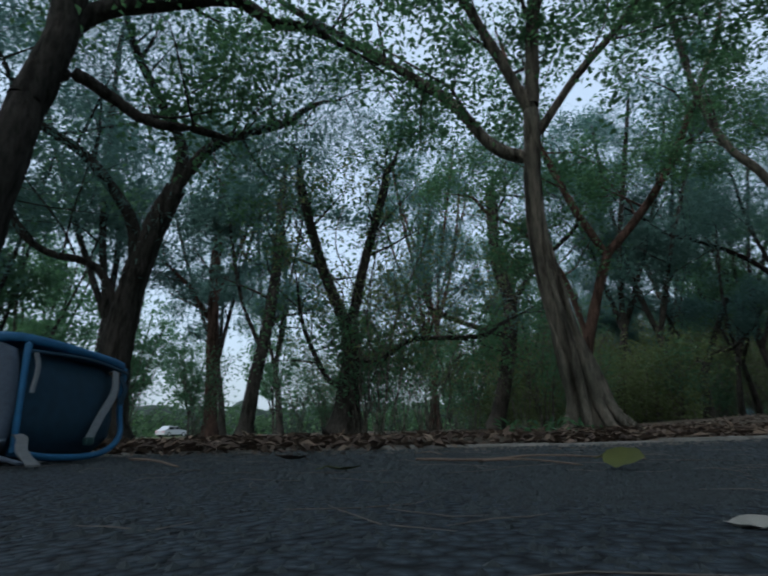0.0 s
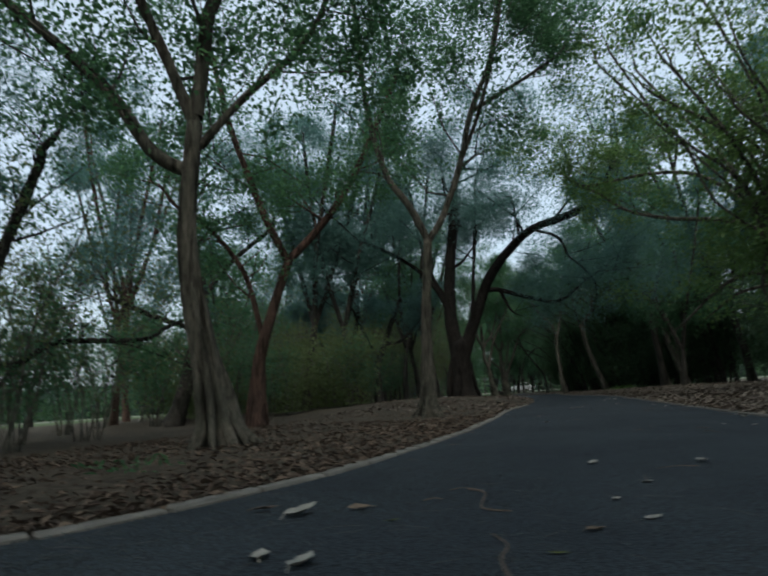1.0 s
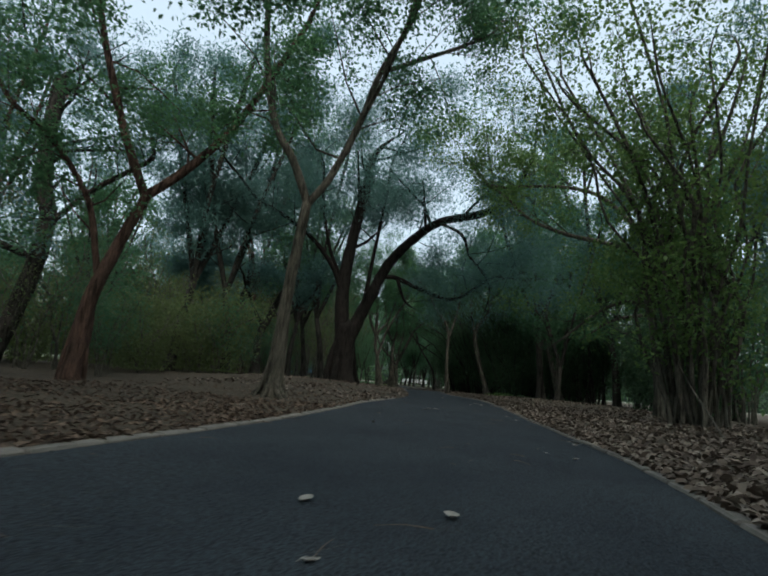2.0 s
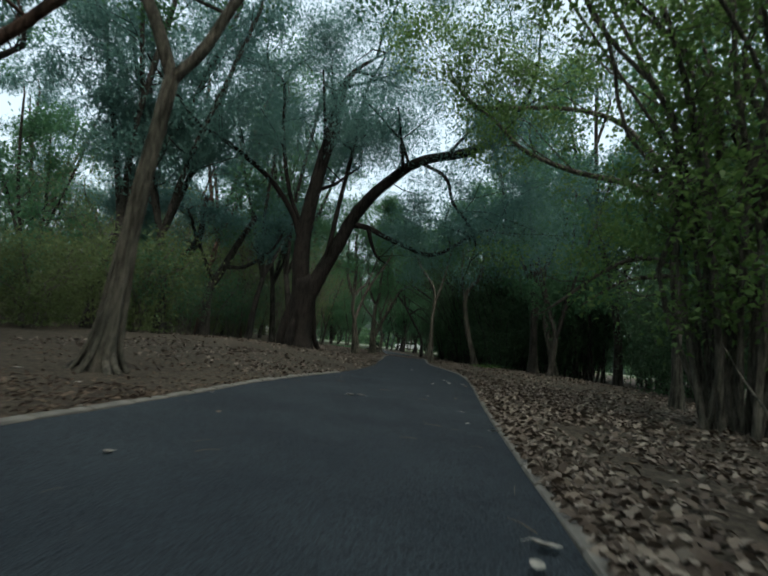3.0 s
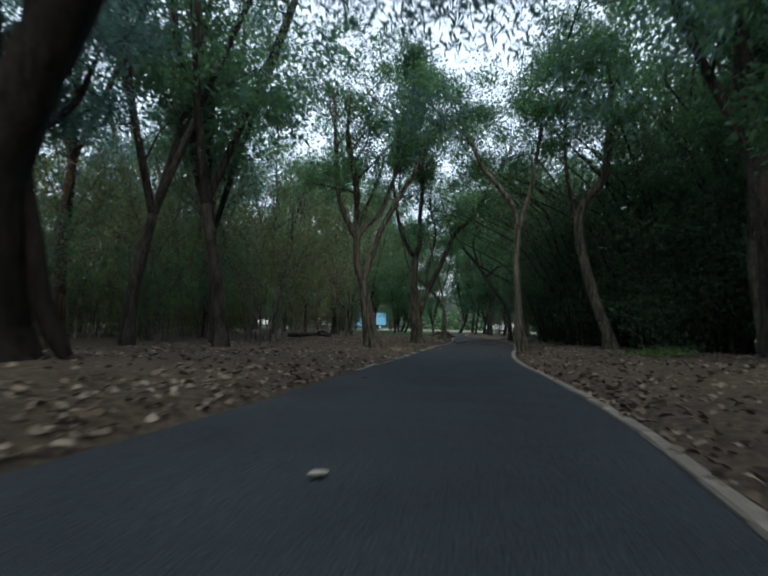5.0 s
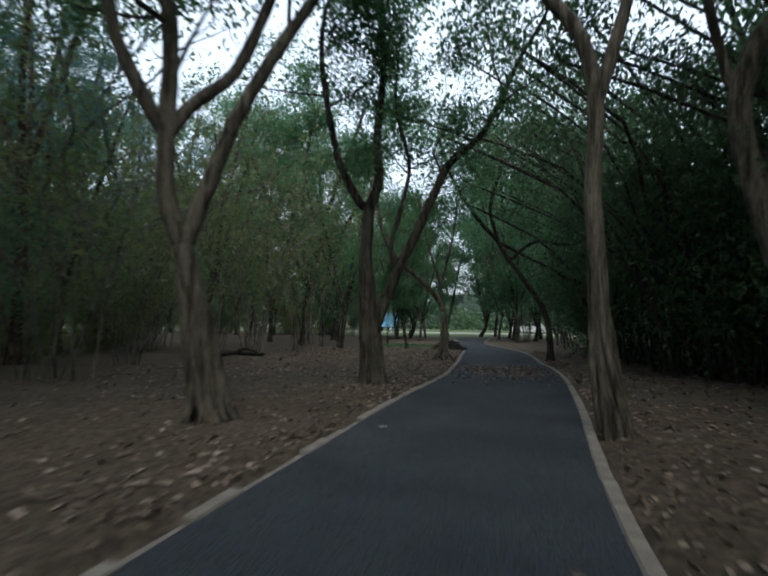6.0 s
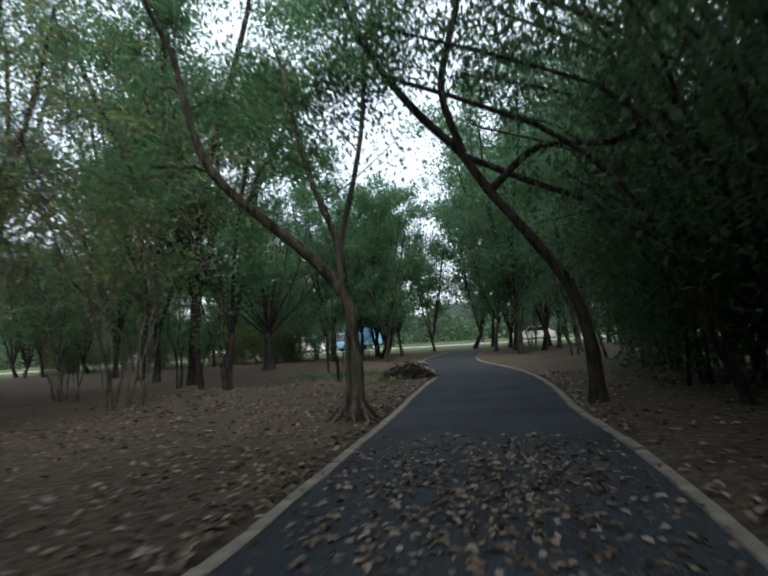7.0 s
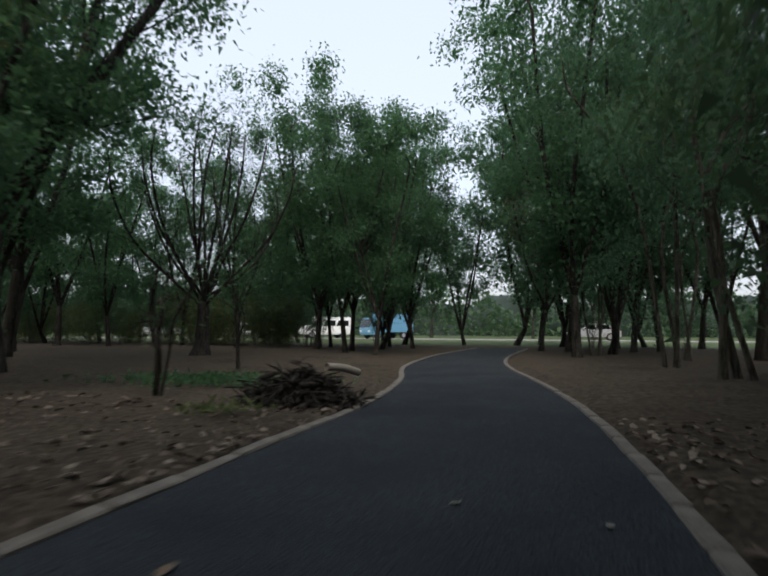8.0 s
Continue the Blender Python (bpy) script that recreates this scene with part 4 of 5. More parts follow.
tree("fan_crowned_tree", "tree of many bare rising branches in a thin round crown", fan_limbs, BARK_DARK, LEAF_DARK, 520, leaves=5200, length=0.08, width=0.04, small=True, reach=1.0, branches=12, start=0.25,
     up=0.7, spread=0.12, twig_sides=3, kids=5, fine=3, lift=0.4)

# a broad tree with a deep, full crown beside it
tree("broad_crowned_tree", "broad tree with a deep dark green crown over the bare soil", shifted(chance_limbs(530, 9.6, 0.2, 6, 0.26, 3.2), -7.5, 45.7), BARK_DARK, LEAF_FIG, 531,
     leaves=42000, length=0.13, width=0.075, small=True, reach=2.3, branches=8, spread=0.35, start=0.1, kids=4, fine=3, twig_sides=3, flare=1.3, hem=2.3, lift=1.0, droop=0.5)

# low dark growth at the foot of the thicket, partly added to darken its shaded hollow
for k, (x, y, h) in enumerate(((8.0, 29.8, 3.4), (10.2, 27.2, 3.6), (6.8, 33.2, 3.2), (12.4, 24.4, 3.6), (9.2, 32.6, 3.8), (13.4, 28.0, 3.8), (7.2, 37.0, 3.4), (8.4, 41.5, 3.2), (9.6, 17.6, 3.6), (13.0, 21.0, 3.8), (8.8, 14.2, 3.4),
                              (6.3, 35.4, 4.4), (7.6, 31.0, 4.4), (6.2, 39.4, 3.6), (9.8, 36.4, 4.6), (8.6, 27.0, 4.2), (10.6, 30.6, 5.0), (6.9, 29.0, 3.0), (12.0, 33.5, 5.0), (5.2, 36.0, 4.8), (5.7, 33.0, 5.0), (6.5, 37.6, 5.2), (4.6, 40.0, 2.5), (4.7, 42.6, 2.9), (5.3, 45.0, 3.8), (6.1, 47.6, 3.8))):
    tree("thicket_shrub", "low dense dark evergreen shrub filling the shaded foot of the thicket", fan(x, y, 9, h, (0, 0), 560 + k, 1.7, 0.03, 0.6), BARK_DARK, LEAF_DARK, 580 + k,
         leaves=9500, length=0.12, width=0.065, small=True, reach=1.0, branches=5, skip=0, start=0.08, sides=5, kids=3, fine=2, flare=1.1, spread=0.4, droop=0.5, group="shrubs in the thicket", category="shrub",
         lift=0.3, twig_sides=3)


# low scrub under the crowns
scrub = None
for x, y in scatter(11, -12.5, -6.3, 11, 19.5, 1.3, 41, lambda x, y: off_way(x, y, 4.6)) + scatter(12, -18, -8.6, 28.5, 41, 1.7, 42, lambda x, y: True) + scatter(14, -30, -8.5, 60.5, 63.5, 1.1, 43, lambda x, y: True):
    if scrub is None:
        scrub = tree("scrub_bush", "low dense dull-green scrub bush under the trees", fan(x, y, 8, 1.9, (0, 0), 600, 1.0, 0.014, 0.4, 1.6), BARK_PALE, LEAF_OLIVE, 601, leaves=3800, length=0.085, width=0.05, small=True,
                     reach=0.65, branches=4, kids=2, skip=0, start=0.05, sides=5, fine=2, flare=1.05, spread=0.28, droop=0.4, group="scrub under the trees", category="bush", lift=0.2)
    else:
        copy_thing(scrub, Matrix.Translation((x, y, ground_z(x, y) - 0.03)) @ Matrix.Rotation(x * 7 + y, 4, "Z") @ Matrix.Scale(0.8 + 0.5 * abs(math.sin(x * 5 + y * 3)), 4))


def far_woods():
    """A ring of woods round the park, too far off to tell its trees apart: a lumpy bank with leaves before it."""
    v, f = [], []
    n, rows = 360, 7
    for i in range(n):
        a = 2 * math.pi * i / n
        c, s = math.cos(a), math.sin(a)
        h = 7.5 + 3.0 * noise.noise((c * 9, s * 9, 1)) + 2.2 * noise.noise((c * 34, s * 34, 2))
        for k in range(rows):
            u = k / (rows - 1)
            d = 128 + 9 * u ** 2 + 3.0 * noise.noise((c * 40, s * 40, u * 3))
            v.append((d * c, 20 + d * s, -0.1 + h * math.sin(u * math.pi / 2)))
    for i in range(n):
        j = (i + 1) % n
        for k in range(rows - 1):
            f.append((i * rows + k, j * rows + k, j * rows + k + 1, i * rows + k + 1))
    tagged(new("backdrop", mesh_from("backdrop", v, f, WOODS, True)), "distant lumpy bank of dark green woods", "woods", kind="structure")
    rng = np.random.default_rng(5)
    n = 30000
    a = rng.uniform(0, 2 * np.pi, n)
    d = rng.uniform(104, 131, n)
    lumps = 0.75 + 0.25 * np.sin(a * 23 + 1.3 * np.sin(a * 7)) + 0.15 * np.sin(a * 61)
    z = rng.uniform(0, 1, n) ** 0.9 * 9.5 * lumps
    c = np.stack([d * np.cos(a), 20 + d * np.sin(a), z], 1)
    ob = new("far_woods", leaf_mesh("far_woods", c, 1.1, 0.75, rng, LEAF_DARK, 0.3))
    tagged(ob, "distant belt of grey-green trees round the park", "woods", kind="stuff")


far_woods()



# ---- edging stones, on both sides ----
def box_piece(name, sx, sy, sz, mat, bevel=0.012, jitter=0.0, seed=0):
    bm = bmesh.new()
    bmesh.ops.create_cube(bm, size=1)
    bmesh.ops.scale(bm, vec=(sx, sy, sz), verts=bm.verts)
    bmesh.ops.bevel(bm, geom=bm.edges[:], offset=bevel, segments=1, affect="EDGES")
    rng = random.Random(seed)
    for v in bm.verts:
        v.co += Vector((rng.uniform(-1, 1), rng.uniform(-1, 1), rng.uniform(-1, 1))) * jitter
    me = bpy.data.meshes.new(name)
    bm.to_mesh(me)
    bm.free()
    me.materials.append(mat)
    return me


def build_kerbs():
    stones = [box_piece("edging_stone", 0.092, 0.485, 0.16, KERB, 0.011, 0.004, s) for s in range(5)]
    rng = random.Random(4)
    pts = spline(LINE, 60)
    for side in (1, -1):
        tan = np.gradient(pts[:, :2], axis=0)
        tan /= np.linalg.norm(tan, axis=1)[:, None]
        edge = pts[:, :2] + np.stack([-tan[:, 1], tan[:, 0]], 1) * ((pts[:, 2] + 0.045) * side)[:, None]
        run = np.concatenate([[0], np.cumsum(np.linalg.norm(np.diff(edge, axis=0), axis=1))])
        s = 0.25
        while s < run[-1] - 0.3:
            x, y = np.interp(s, run, edge[:, 0]), np.interp(s, run, edge[:, 1])
            x1, y1 = np.interp(s + 0.2, run, edge[:, 0]), np.interp(s + 0.2, run, edge[:, 1])
            s += 0.497
            if x < -9 or (side > 0 and 11.2 < y < 20.5):
                continue
            sunk = 0.0 if side < 0 or y < 20 or y > 30 else rng.choice((0, 0, 0.02, 0.035))
            ob = new("edging_stone", rng.choice(stones))
            ob.parent = path
            ob.matrix_basis = pose(x, y, -0.066 - sunk + rng.uniform(-0.004, 0.004), rng.uniform(-0.6, 0.6), rng.uniform(-1.5, 1.5),
                                   math.degrees(math.atan2(y1 - y, x1 - x)) - 90 + rng.uniform(-0.8, 0.8))


# ---- leaves on the ground ----
def lying_leaf(name, length, width, mat, seed):
    """One dry leaf: a curled, pointed blade with a stalk."""
    rng = random.Random(seed)
    v, f, rows = [], [], 7
    curl, cup = rng.uniform(0.12, 0.4), rng.uniform(0.15, 0.5)
    for i in range(rows):
        u = i / (rows - 1)
        w = width * 0.5 * math.sin(math.pi * (0.04 + 0.94 * u) ** 0.8) * rng.uniform(0.88, 1.08)
        z = length * curl * (u - 0.45) ** 2 * 1.6
        for s in (-1, 0, 1):
            v.append((s * w, (u - 0.5) * length, 0.004 + z + abs(s) * w * cup * rng.uniform(0.6, 1.3)))
    for i in range(rows - 1):
        for k in range(2):
            a = i * 3 + k
            f.append((a, a + 1, a + 4, a + 3))
    tube(v, f, [(0, -0.5 * length, 0.004 + length * curl * 0.32), (0.004, -0.62 * length, 0.008), (0.01, -0.75 * length, 0.004)], [0.0022, 0.0018, 0.0014], 4)
    return mesh_from(name, v, f, mat, True)


LEAF_PALE = plain("pale_dry_leaf", (0.24, 0.23, 0.20), 0.85, 0.3, 22, bumpy=0.3)
LEAF_TAN = plain("tan_dry_leaf", (0.135, 0.098, 0.066), 0.85, 0.35, 22, bumpy=0.3)
LEAF_BROWN = plain("dark_brown_leaf", (0.085, 0.058, 0.040), 0.85, 0.35, 22, bumpy=0.3)
LEAF_GREEN = plain("fallen_green_leaf", (0.058, 0.066, 0.006), 0.85, 0.25, 18, bumpy=0.2)
TWIG = plain("dry_twig", (0.115, 0.082, 0.060), 0.9, 0.3, 30, bumpy=0.4)

DRY = [lying_leaf("dry_leaf", 0.105, 0.06, m, s) for s, m in enumerate((LEAF_PALE, LEAF_TAN, LEAF_TAN, LEAF_BROWN, LEAF_PALE, LEAF_TAN))]
GREEN = lying_leaf("green_leaf", 0.13, 0.062, LEAF_GREEN, 9)
LABELS = {"pale_dry_leaf": "pale grey curled dry leaf", "tan_dry_leaf": "tan curled dry leaf", "dark_brown_leaf": "dark brown withered leaf",
          "fallen_green_leaf": "yellow-green freshly fallen leaf"}


def surface_z(x, y):
    return 0.006 if beside(x, y)[0] < 0 else max(0.0, ground_z(x, y))


def lay(me, x, y, size, rng, where, tilt=0):
    ob = new("fallen_leaf", me)
    ob.matrix_basis = pose(x, y, surface_z(x, y) + 0.03 * math.sin(radians(tilt)) * size, rng.uniform(-7, 7), rng.uniform(-7, 7) + tilt, rng.uniform(0, 360)) @ Matrix.Scale(size, 4)
    return tagged(ob, LABELS[me.materials[0].name] + " lying on the " + where, "leaf", "leaves lying on the " + where)


def build_leaves():
    rng = random.Random(21)
    on_path = [(-3.02, -3.62, 9, 0.7), (-3.41, -3.79, 9, 0.5), (-3.77, -3.59, 3, 0.9), (-2.83, -4.06, 0, 0.32), (-2.86, -2.1, 3, 1.0), (-2.6, -2.77, 0, 0.9),
               (-2.68, -2.2, 0, 1.3), (-2.47, -2.14, 1, 0.9), (-2.46, -2.83, 0, 1.0), (-1.67, -2.53, 1, 0.6), (-1.42, -1.14, 0, 0.8), (-0.91, -1.21, 0, 0.9),
               (-2.3, -2.35, 9, 0.4), (-1.81, -2.76, 9, 0.35), (-1.48, -2.41, 0, 0.5), (-0.95, -2.53, 3, 0.5), (-1.32, -1.76, 0, 0.5), (-1.52, -2.1, 0, 0.45),
               (0.58, 1.84, 0, 0.9), (0.22, 0.8, 0, 0.7), (0.67, 2.05, 0, 1.15), (-1.25, 2.64, 0, 0.8), (-0.22, 6.75, 0, 1.0), (-0.33, 6.64, 0, 1.25),
               (0.88, 5.26, 0, 0.6), (1.08, 4.94, 0, 1.0), (0.7, 7.76, 0, 0.5), (1.45, 11.94, 0, 1.0), (1.12, 7.88, 1, 0.6), (1.43, 11.28, 4, 1.5),
               (1.03, 10.55, 0, 0.8), (1.74, 11.52, 0, 0.8), (1.72, 10.98, 1, 1.0), (0.88, 15.51, 0, 1.2), (1.42, 12.25, 0, 0.7), (0.39, 27.57, 0, 1.0),
               (1.37, 41.4, 0, 0.6), (1.97, 41.32, 0, 0.6), (0.67, 40.46, 1, 0.9)]
    for x, y, k, s in on_path:
        lay(GREEN if k == 9 else DRY[k], x, y, s, rng, "asphalt path", 34 if k == 9 and s > 0.6 else 0)
    for _ in range(60):        # a drift of leaves across the path
        x, y = rng.gauss(1.5, 0.55), rng.gauss(34.7, 1.1)
        if beside(x, y)[0] < -0.05 and y < 36.3:
            lay(rng.choice(DRY[1:4]), x, y, rng.uniform(0.35, 0.65), rng, "asphalt path")
    for _ in range(28):
        y = rng.uniform(-4, 40)
        i = int(np.argmin(abs(MID[:, 1] - y)))
        x = MID[i, 0] + rng.choice((-1, 1)) * MID[i, 2] * rng.uniform(0.3, 1) ** 0.5
        if beside(x, y)[0] < -0.02:
            lay(rng.choice(DRY), x, y, rng.uniform(0.3, 0.75), rng, "asphalt path")
    for _ in range(170):        # the large ones on the soil nearest to the way
        y = rng.uniform(-3.5, 13) if rng.random() < 0.72 else rng.uniform(22, 41)
        i = int(np.argmin(abs(MID[:, 1] - y)))
        side = -1 if rng.random() < 0.66 else 1
        n = NOR[i] * side * (MID[i, 2] + 0.1 + rng.uniform(0, 1) ** 1.6 * 2.6)
        lay(rng.choice(DRY), MID[i, 0] + n[0], MID[i, 1] + n[1], rng.uniform(0.6, 1.2), rng, "soil")
    # the rest of the litter
    nr = np.random.default_rng(3)
    cs, bank = [], []
    for span, sides, n, wide in (((-4.5, 13), (-1,), 15000, 5.0), ((-6, 12), (1,), 24000, 4.5), ((13, 44), (1, -1), 15000, 6), ((30, 44), (1,), 2500, 6), ((-2, 14), (-1,), 10000, 1.8)):
        for _ in range(n):
            y = nr.uniform(*span)
            i = int(np.argmin(abs(MID[:, 1] - y) + (MID[:, 0] < -6) * 50))
            side = sides[nr.integers(len(sides))]
            e = (0.08 if y < 22 else 0.16) + nr.uniform() ** 1.7 * wide
            p = MID[i, :2] + NOR[i] * side * (MID[i, 2] + e)
            if noise.noise((p[0] * 0.8, p[1] * 0.8, 5)) + 0.5 < nr.uniform(-0.2, 0.7):
                continue
            if side > 0 and 5 < p[1] < 13 and nr.uniform() < 0.75:
                continue
            (bank if side > 0 and p[1] < 8 else cs).append((p[0], p[1], max(0.0, ground_z(p[0], p[1])) + nr.uniform(0.004, 0.03)))
    for _ in range(4500):       # the bank behind the backpack
        x = nr.uniform(-9, -3)
        j = int(np.argmin(abs(MID[:, 0] - x) + (MID[:, 1] > 0) * 50))
        p = MID[j, :2] + NOR[j] * (MID[j, 2] - 0.06 + nr.uniform() ** 1.6 * 3)
        bank.append((p[0], p[1], max(0.0, ground_z(p[0], p[1])) + nr.uniform(0.004, 0.03)))
    for _ in range(1500):       # leaves blown onto the edging stones there
        x = nr.uniform(-9, -2.6)
        j = int(np.argmin(abs(MID[:, 0] - x) + (MID[:, 1] > 0) * 50))
        p = MID[j, :2] + NOR[j] * (MID[j, 2] + nr.uniform(-0.05, 0.12))
        bank.append((p[0], p[1], nr.uniform(0.018, 0.034)))
    near, far = [c for c in cs if c[1] < 22], [c for c in cs if c[1] >= 22]
    ob = new("leaf_litter", leaf_mesh("leaf_litter", near, 0.076, 0.05, nr, LEAF_DRY, 0.0, 0.35, 0.3, 0.45, True))
    tagged(ob, "carpet of brown and grey dry leaves on the soil", "leaf litter", kind="stuff")
    ob = new("leaf_litter", leaf_mesh("small_litter", far, 0.068, 0.044, nr, LEAF_DRY, 0.0, 0.2, 0.2, 0.3, True))
    tagged(ob, "scattered small dry leaves on bare soil among the trunks", "leaf litter", kind="stuff")
    ob = new("leaf_litter", leaf_mesh("bank_litter", bank, 0.062, 0.021, nr, LEAF_BANK, 0.0, 0.3, 0.3, 0.5))
    tagged(ob, "dark brown curled leaves heaped along the bank", "leaf litter", kind="stuff")


def stick(name, pts, r, mat, label, category="twig", group=""):
    v, f = [], []
    line = spline(pts, 4)
    tube(v, f, line, [r * (1 - 0.6 * k / len(line)) for k in range(len(line))], 6, 0.25, random.Random(len(pts)))
    return tagged(new(name, mesh_from(name, v, f, mat, True)), label, category, group)


def build_twigs():
    g = "twigs on the path"
    stick("twig", [(-3.42, -3.58, 0.014), (-3.3, -3.52, 0.012), (-3.2, -3.5, 0.02), (-3.05, -3.42, 0.012)], 0.003, TWIG, "thin reddish twig lying on the asphalt", group=g)
    stick("twig", [(-4.2, -3.75, 0.012), (-3.95, -3.82, 0.016), (-3.75, -3.88, 0.011)], 0.004, TWIG, "thin dry twig lying near the backpack", group=g)
    stick("twig", [(-2.06, -1.81, 0.014), (-1.99, -1.95, 0.02), (-2.0, -2.2, 0.012), (-1.9, -2.26, 0.01)], 0.005, TWIG, "crooked pale twig lying on the asphalt", group=g)
    stick("twig", [(-1.93, -3.0, 0.014), (-1.95, -2.85, 0.02), (-1.93, -2.72, 0.02), (-1.97, -2.57, 0.012)], 0.0045, TWIG, "bent pale twig lying on the asphalt", group=g)
    stick("dead_stick", [(3.55, 4.45, 0.02), (3.75, 5.2, 0.38), (3.95, 6.0, 0.78), (4.1, 6.7, 1.25)], 0.02, BARK_GREY, "pale dead stick leaning on the many-stemmed shrub", "stick")
    rng = random.Random(12)
    for _ in range(40):
        y = rng.uniform(-4.4, 9)
        i = int(np.argmin(abs(MID[:, 1] - y)))
        e = rng.uniform(-MID[i, 2] * 0.95, MID[i, 2] * 0.95)
        p, a, ln = MID[i, :2] + NOR[i] * e, rng.uniform(0, 6.28), rng.uniform(0.05, 0.22)
        q = (p[0] + ln * math.cos(a), p[1] + ln * math.sin(a))
        stick("pine_needle" if ln < 0.12 else "twig", [(p[0], p[1], 0.01), ((p[0] + q[0]) / 2, (p[1] + q[1]) / 2 + 0.012, 0.014), (q[0], q[1], 0.009)], rng.uniform(0.0012, 0.003),
              TWIG, "fine dry twig lying on the asphalt", group=g)


NEEDLE = plain("dry_needle", (0.10, 0.088, 0.078), 0.9, 0.3, 30, bumpy=0.2)


def fallen_needles():
    """Fine dry needles strewn on the asphalt where the way begins."""
    rng = random.Random(31)
    v, f = [], []
    while len(v) < 300 * 13:
        x, y, a, ln = rng.gauss(-2.9, 1.0), rng.gauss(-3.5, 0.9), rng.uniform(0, 6.28), rng.uniform(0.05, 0.2)
        if beside(x, y)[0] > -0.05:
            continue
        bend, line = rng.uniform(-0.5, 0.5), []
        for k in range(4):
            line.append(Vector((x, y, 0.0085 + 0.002 * math.sin(k * 1.9 + a))))
            x, y, a = x + ln / 3 * math.cos(a), y + ln / 3 * math.sin(a), a + bend
        tube(v, f, line, [0.0004, 0.0006, 0.0006, 0.0003], 3)
    tagged(new("fallen_needles", mesh_from("fallen_needles", v, f, NEEDLE, True)), "fine dry needles strewn over the coarse asphalt", "needles", kind="stuff")


def build_gravel():
    """The coarse grain of the asphalt where the way begins."""
    rng = np.random.default_rng(6)
    n = 34000
    a, d = rng.uniform(0, 2 * np.pi, n), 3.4 * rng.uniform(0, 1, n) ** 1.5
    c = np.stack([-2.9 + d * np.cos(a), -3.9 + d * np.sin(a), np.full(n, 0.004)], 1)
    r = rng.uniform(0.003, 0.0085, n)
    c = np.array([p for p, q in zip(c, r) if beside(p[0], p[1])[0] < -0.03])
    r = r[:len(c)]
    ring = 2 * np.pi * np.arange(5) / 5
    base = np.array([(math.cos(a), math.sin(a), -0.12) for a in ring] + [(0, 0, 0.75)], float)
    tris = np.array([(k, (k + 1) % 5, 5) for k in range(5)])
    turn = rng.uniform(0, 6.28, len(c))
    ca, sa = np.cos(turn)[:, None], np.sin(turn)[:, None]
    sx = (r * rng.uniform(0.8, 1.6, len(c)))[:, None]
    sy = r[:, None]
    x = base[None, :, 0] * sx + rng.normal(0, 0.0016, (len(c), 6))
    y = base[None, :, 1] * sy + rng.normal(0, 0.0016, (len(c), 6))
    z = base[None, :, 2] * r[:, None]
    v = np.stack([x * ca - y * sa, x * sa + y * ca, z], 2) + c[:, None, :]
    f = (tris[None] + 6 * np.arange(len(c))[:, None, None]).reshape(-1, 3)
    ob = new("asphalt_grain", mesh_from("asphalt_grain", v.reshape(-1, 3).tolist(), f.tolist(), GRAIN))
    ob.parent = path
    tagged(ob, "coarse dark stones in the worn asphalt", kind="stuff")


GRAIN = plain("asphalt_stone", (0.024, 0.031, 0.033), 0.95, 0.6, 60, bumpy=0.2)


def drift():
    """Small dry leaves blown across the path, past counting."""
    nr = np.random.default_rng(15)
    cs = []
    while len(cs) < 1650:
        x, y = nr.normal(1.45, 0.6), nr.normal(34.7, 1.1)
        if beside(x, y)[0] < 0.02 and y < 36.5:
            cs.append((x, y, nr.uniform(0.008, 0.02)))
    ob = new("leaf_drift", leaf_mesh("leaf_drift", cs, 0.054, 0.034, nr, LEAF_DRY, 0.0, 0.2, 0.2, 0.35, True))
    tagged(ob, "drift of small dry leaves across the asphalt path", "leaf litter", kind="stuff")


# ---- the backpack at the start ----
NAVY = plain("navy_fabric", (0.007, 0.034, 0.062), 0.8, 0.3, 40, bumpy=0.5)
BLUE = plain("blue_fabric", (0.016, 0.100, 0.215), 0.7, 0.25, 40, bumpy=0.5)
MESHY = plain("grey_mesh_fabric", (0.075, 0.10, 0.14), 0.85, 0.25, 120, bumpy=0.8)
WEB = plain("grey_webbing", (0.24, 0.255, 0.27), 0.8, 0.2, 90, bumpy=0.6)
WEB_DARK = plain("dark_grey_webbing", (0.10, 0.108, 0.112), 0.85, 0.3, 90, bumpy=0.6)
BUCKLE = plain("dark_green_buckle", (0.02, 0.055, 0.055), 0.4, 0.1, 10)


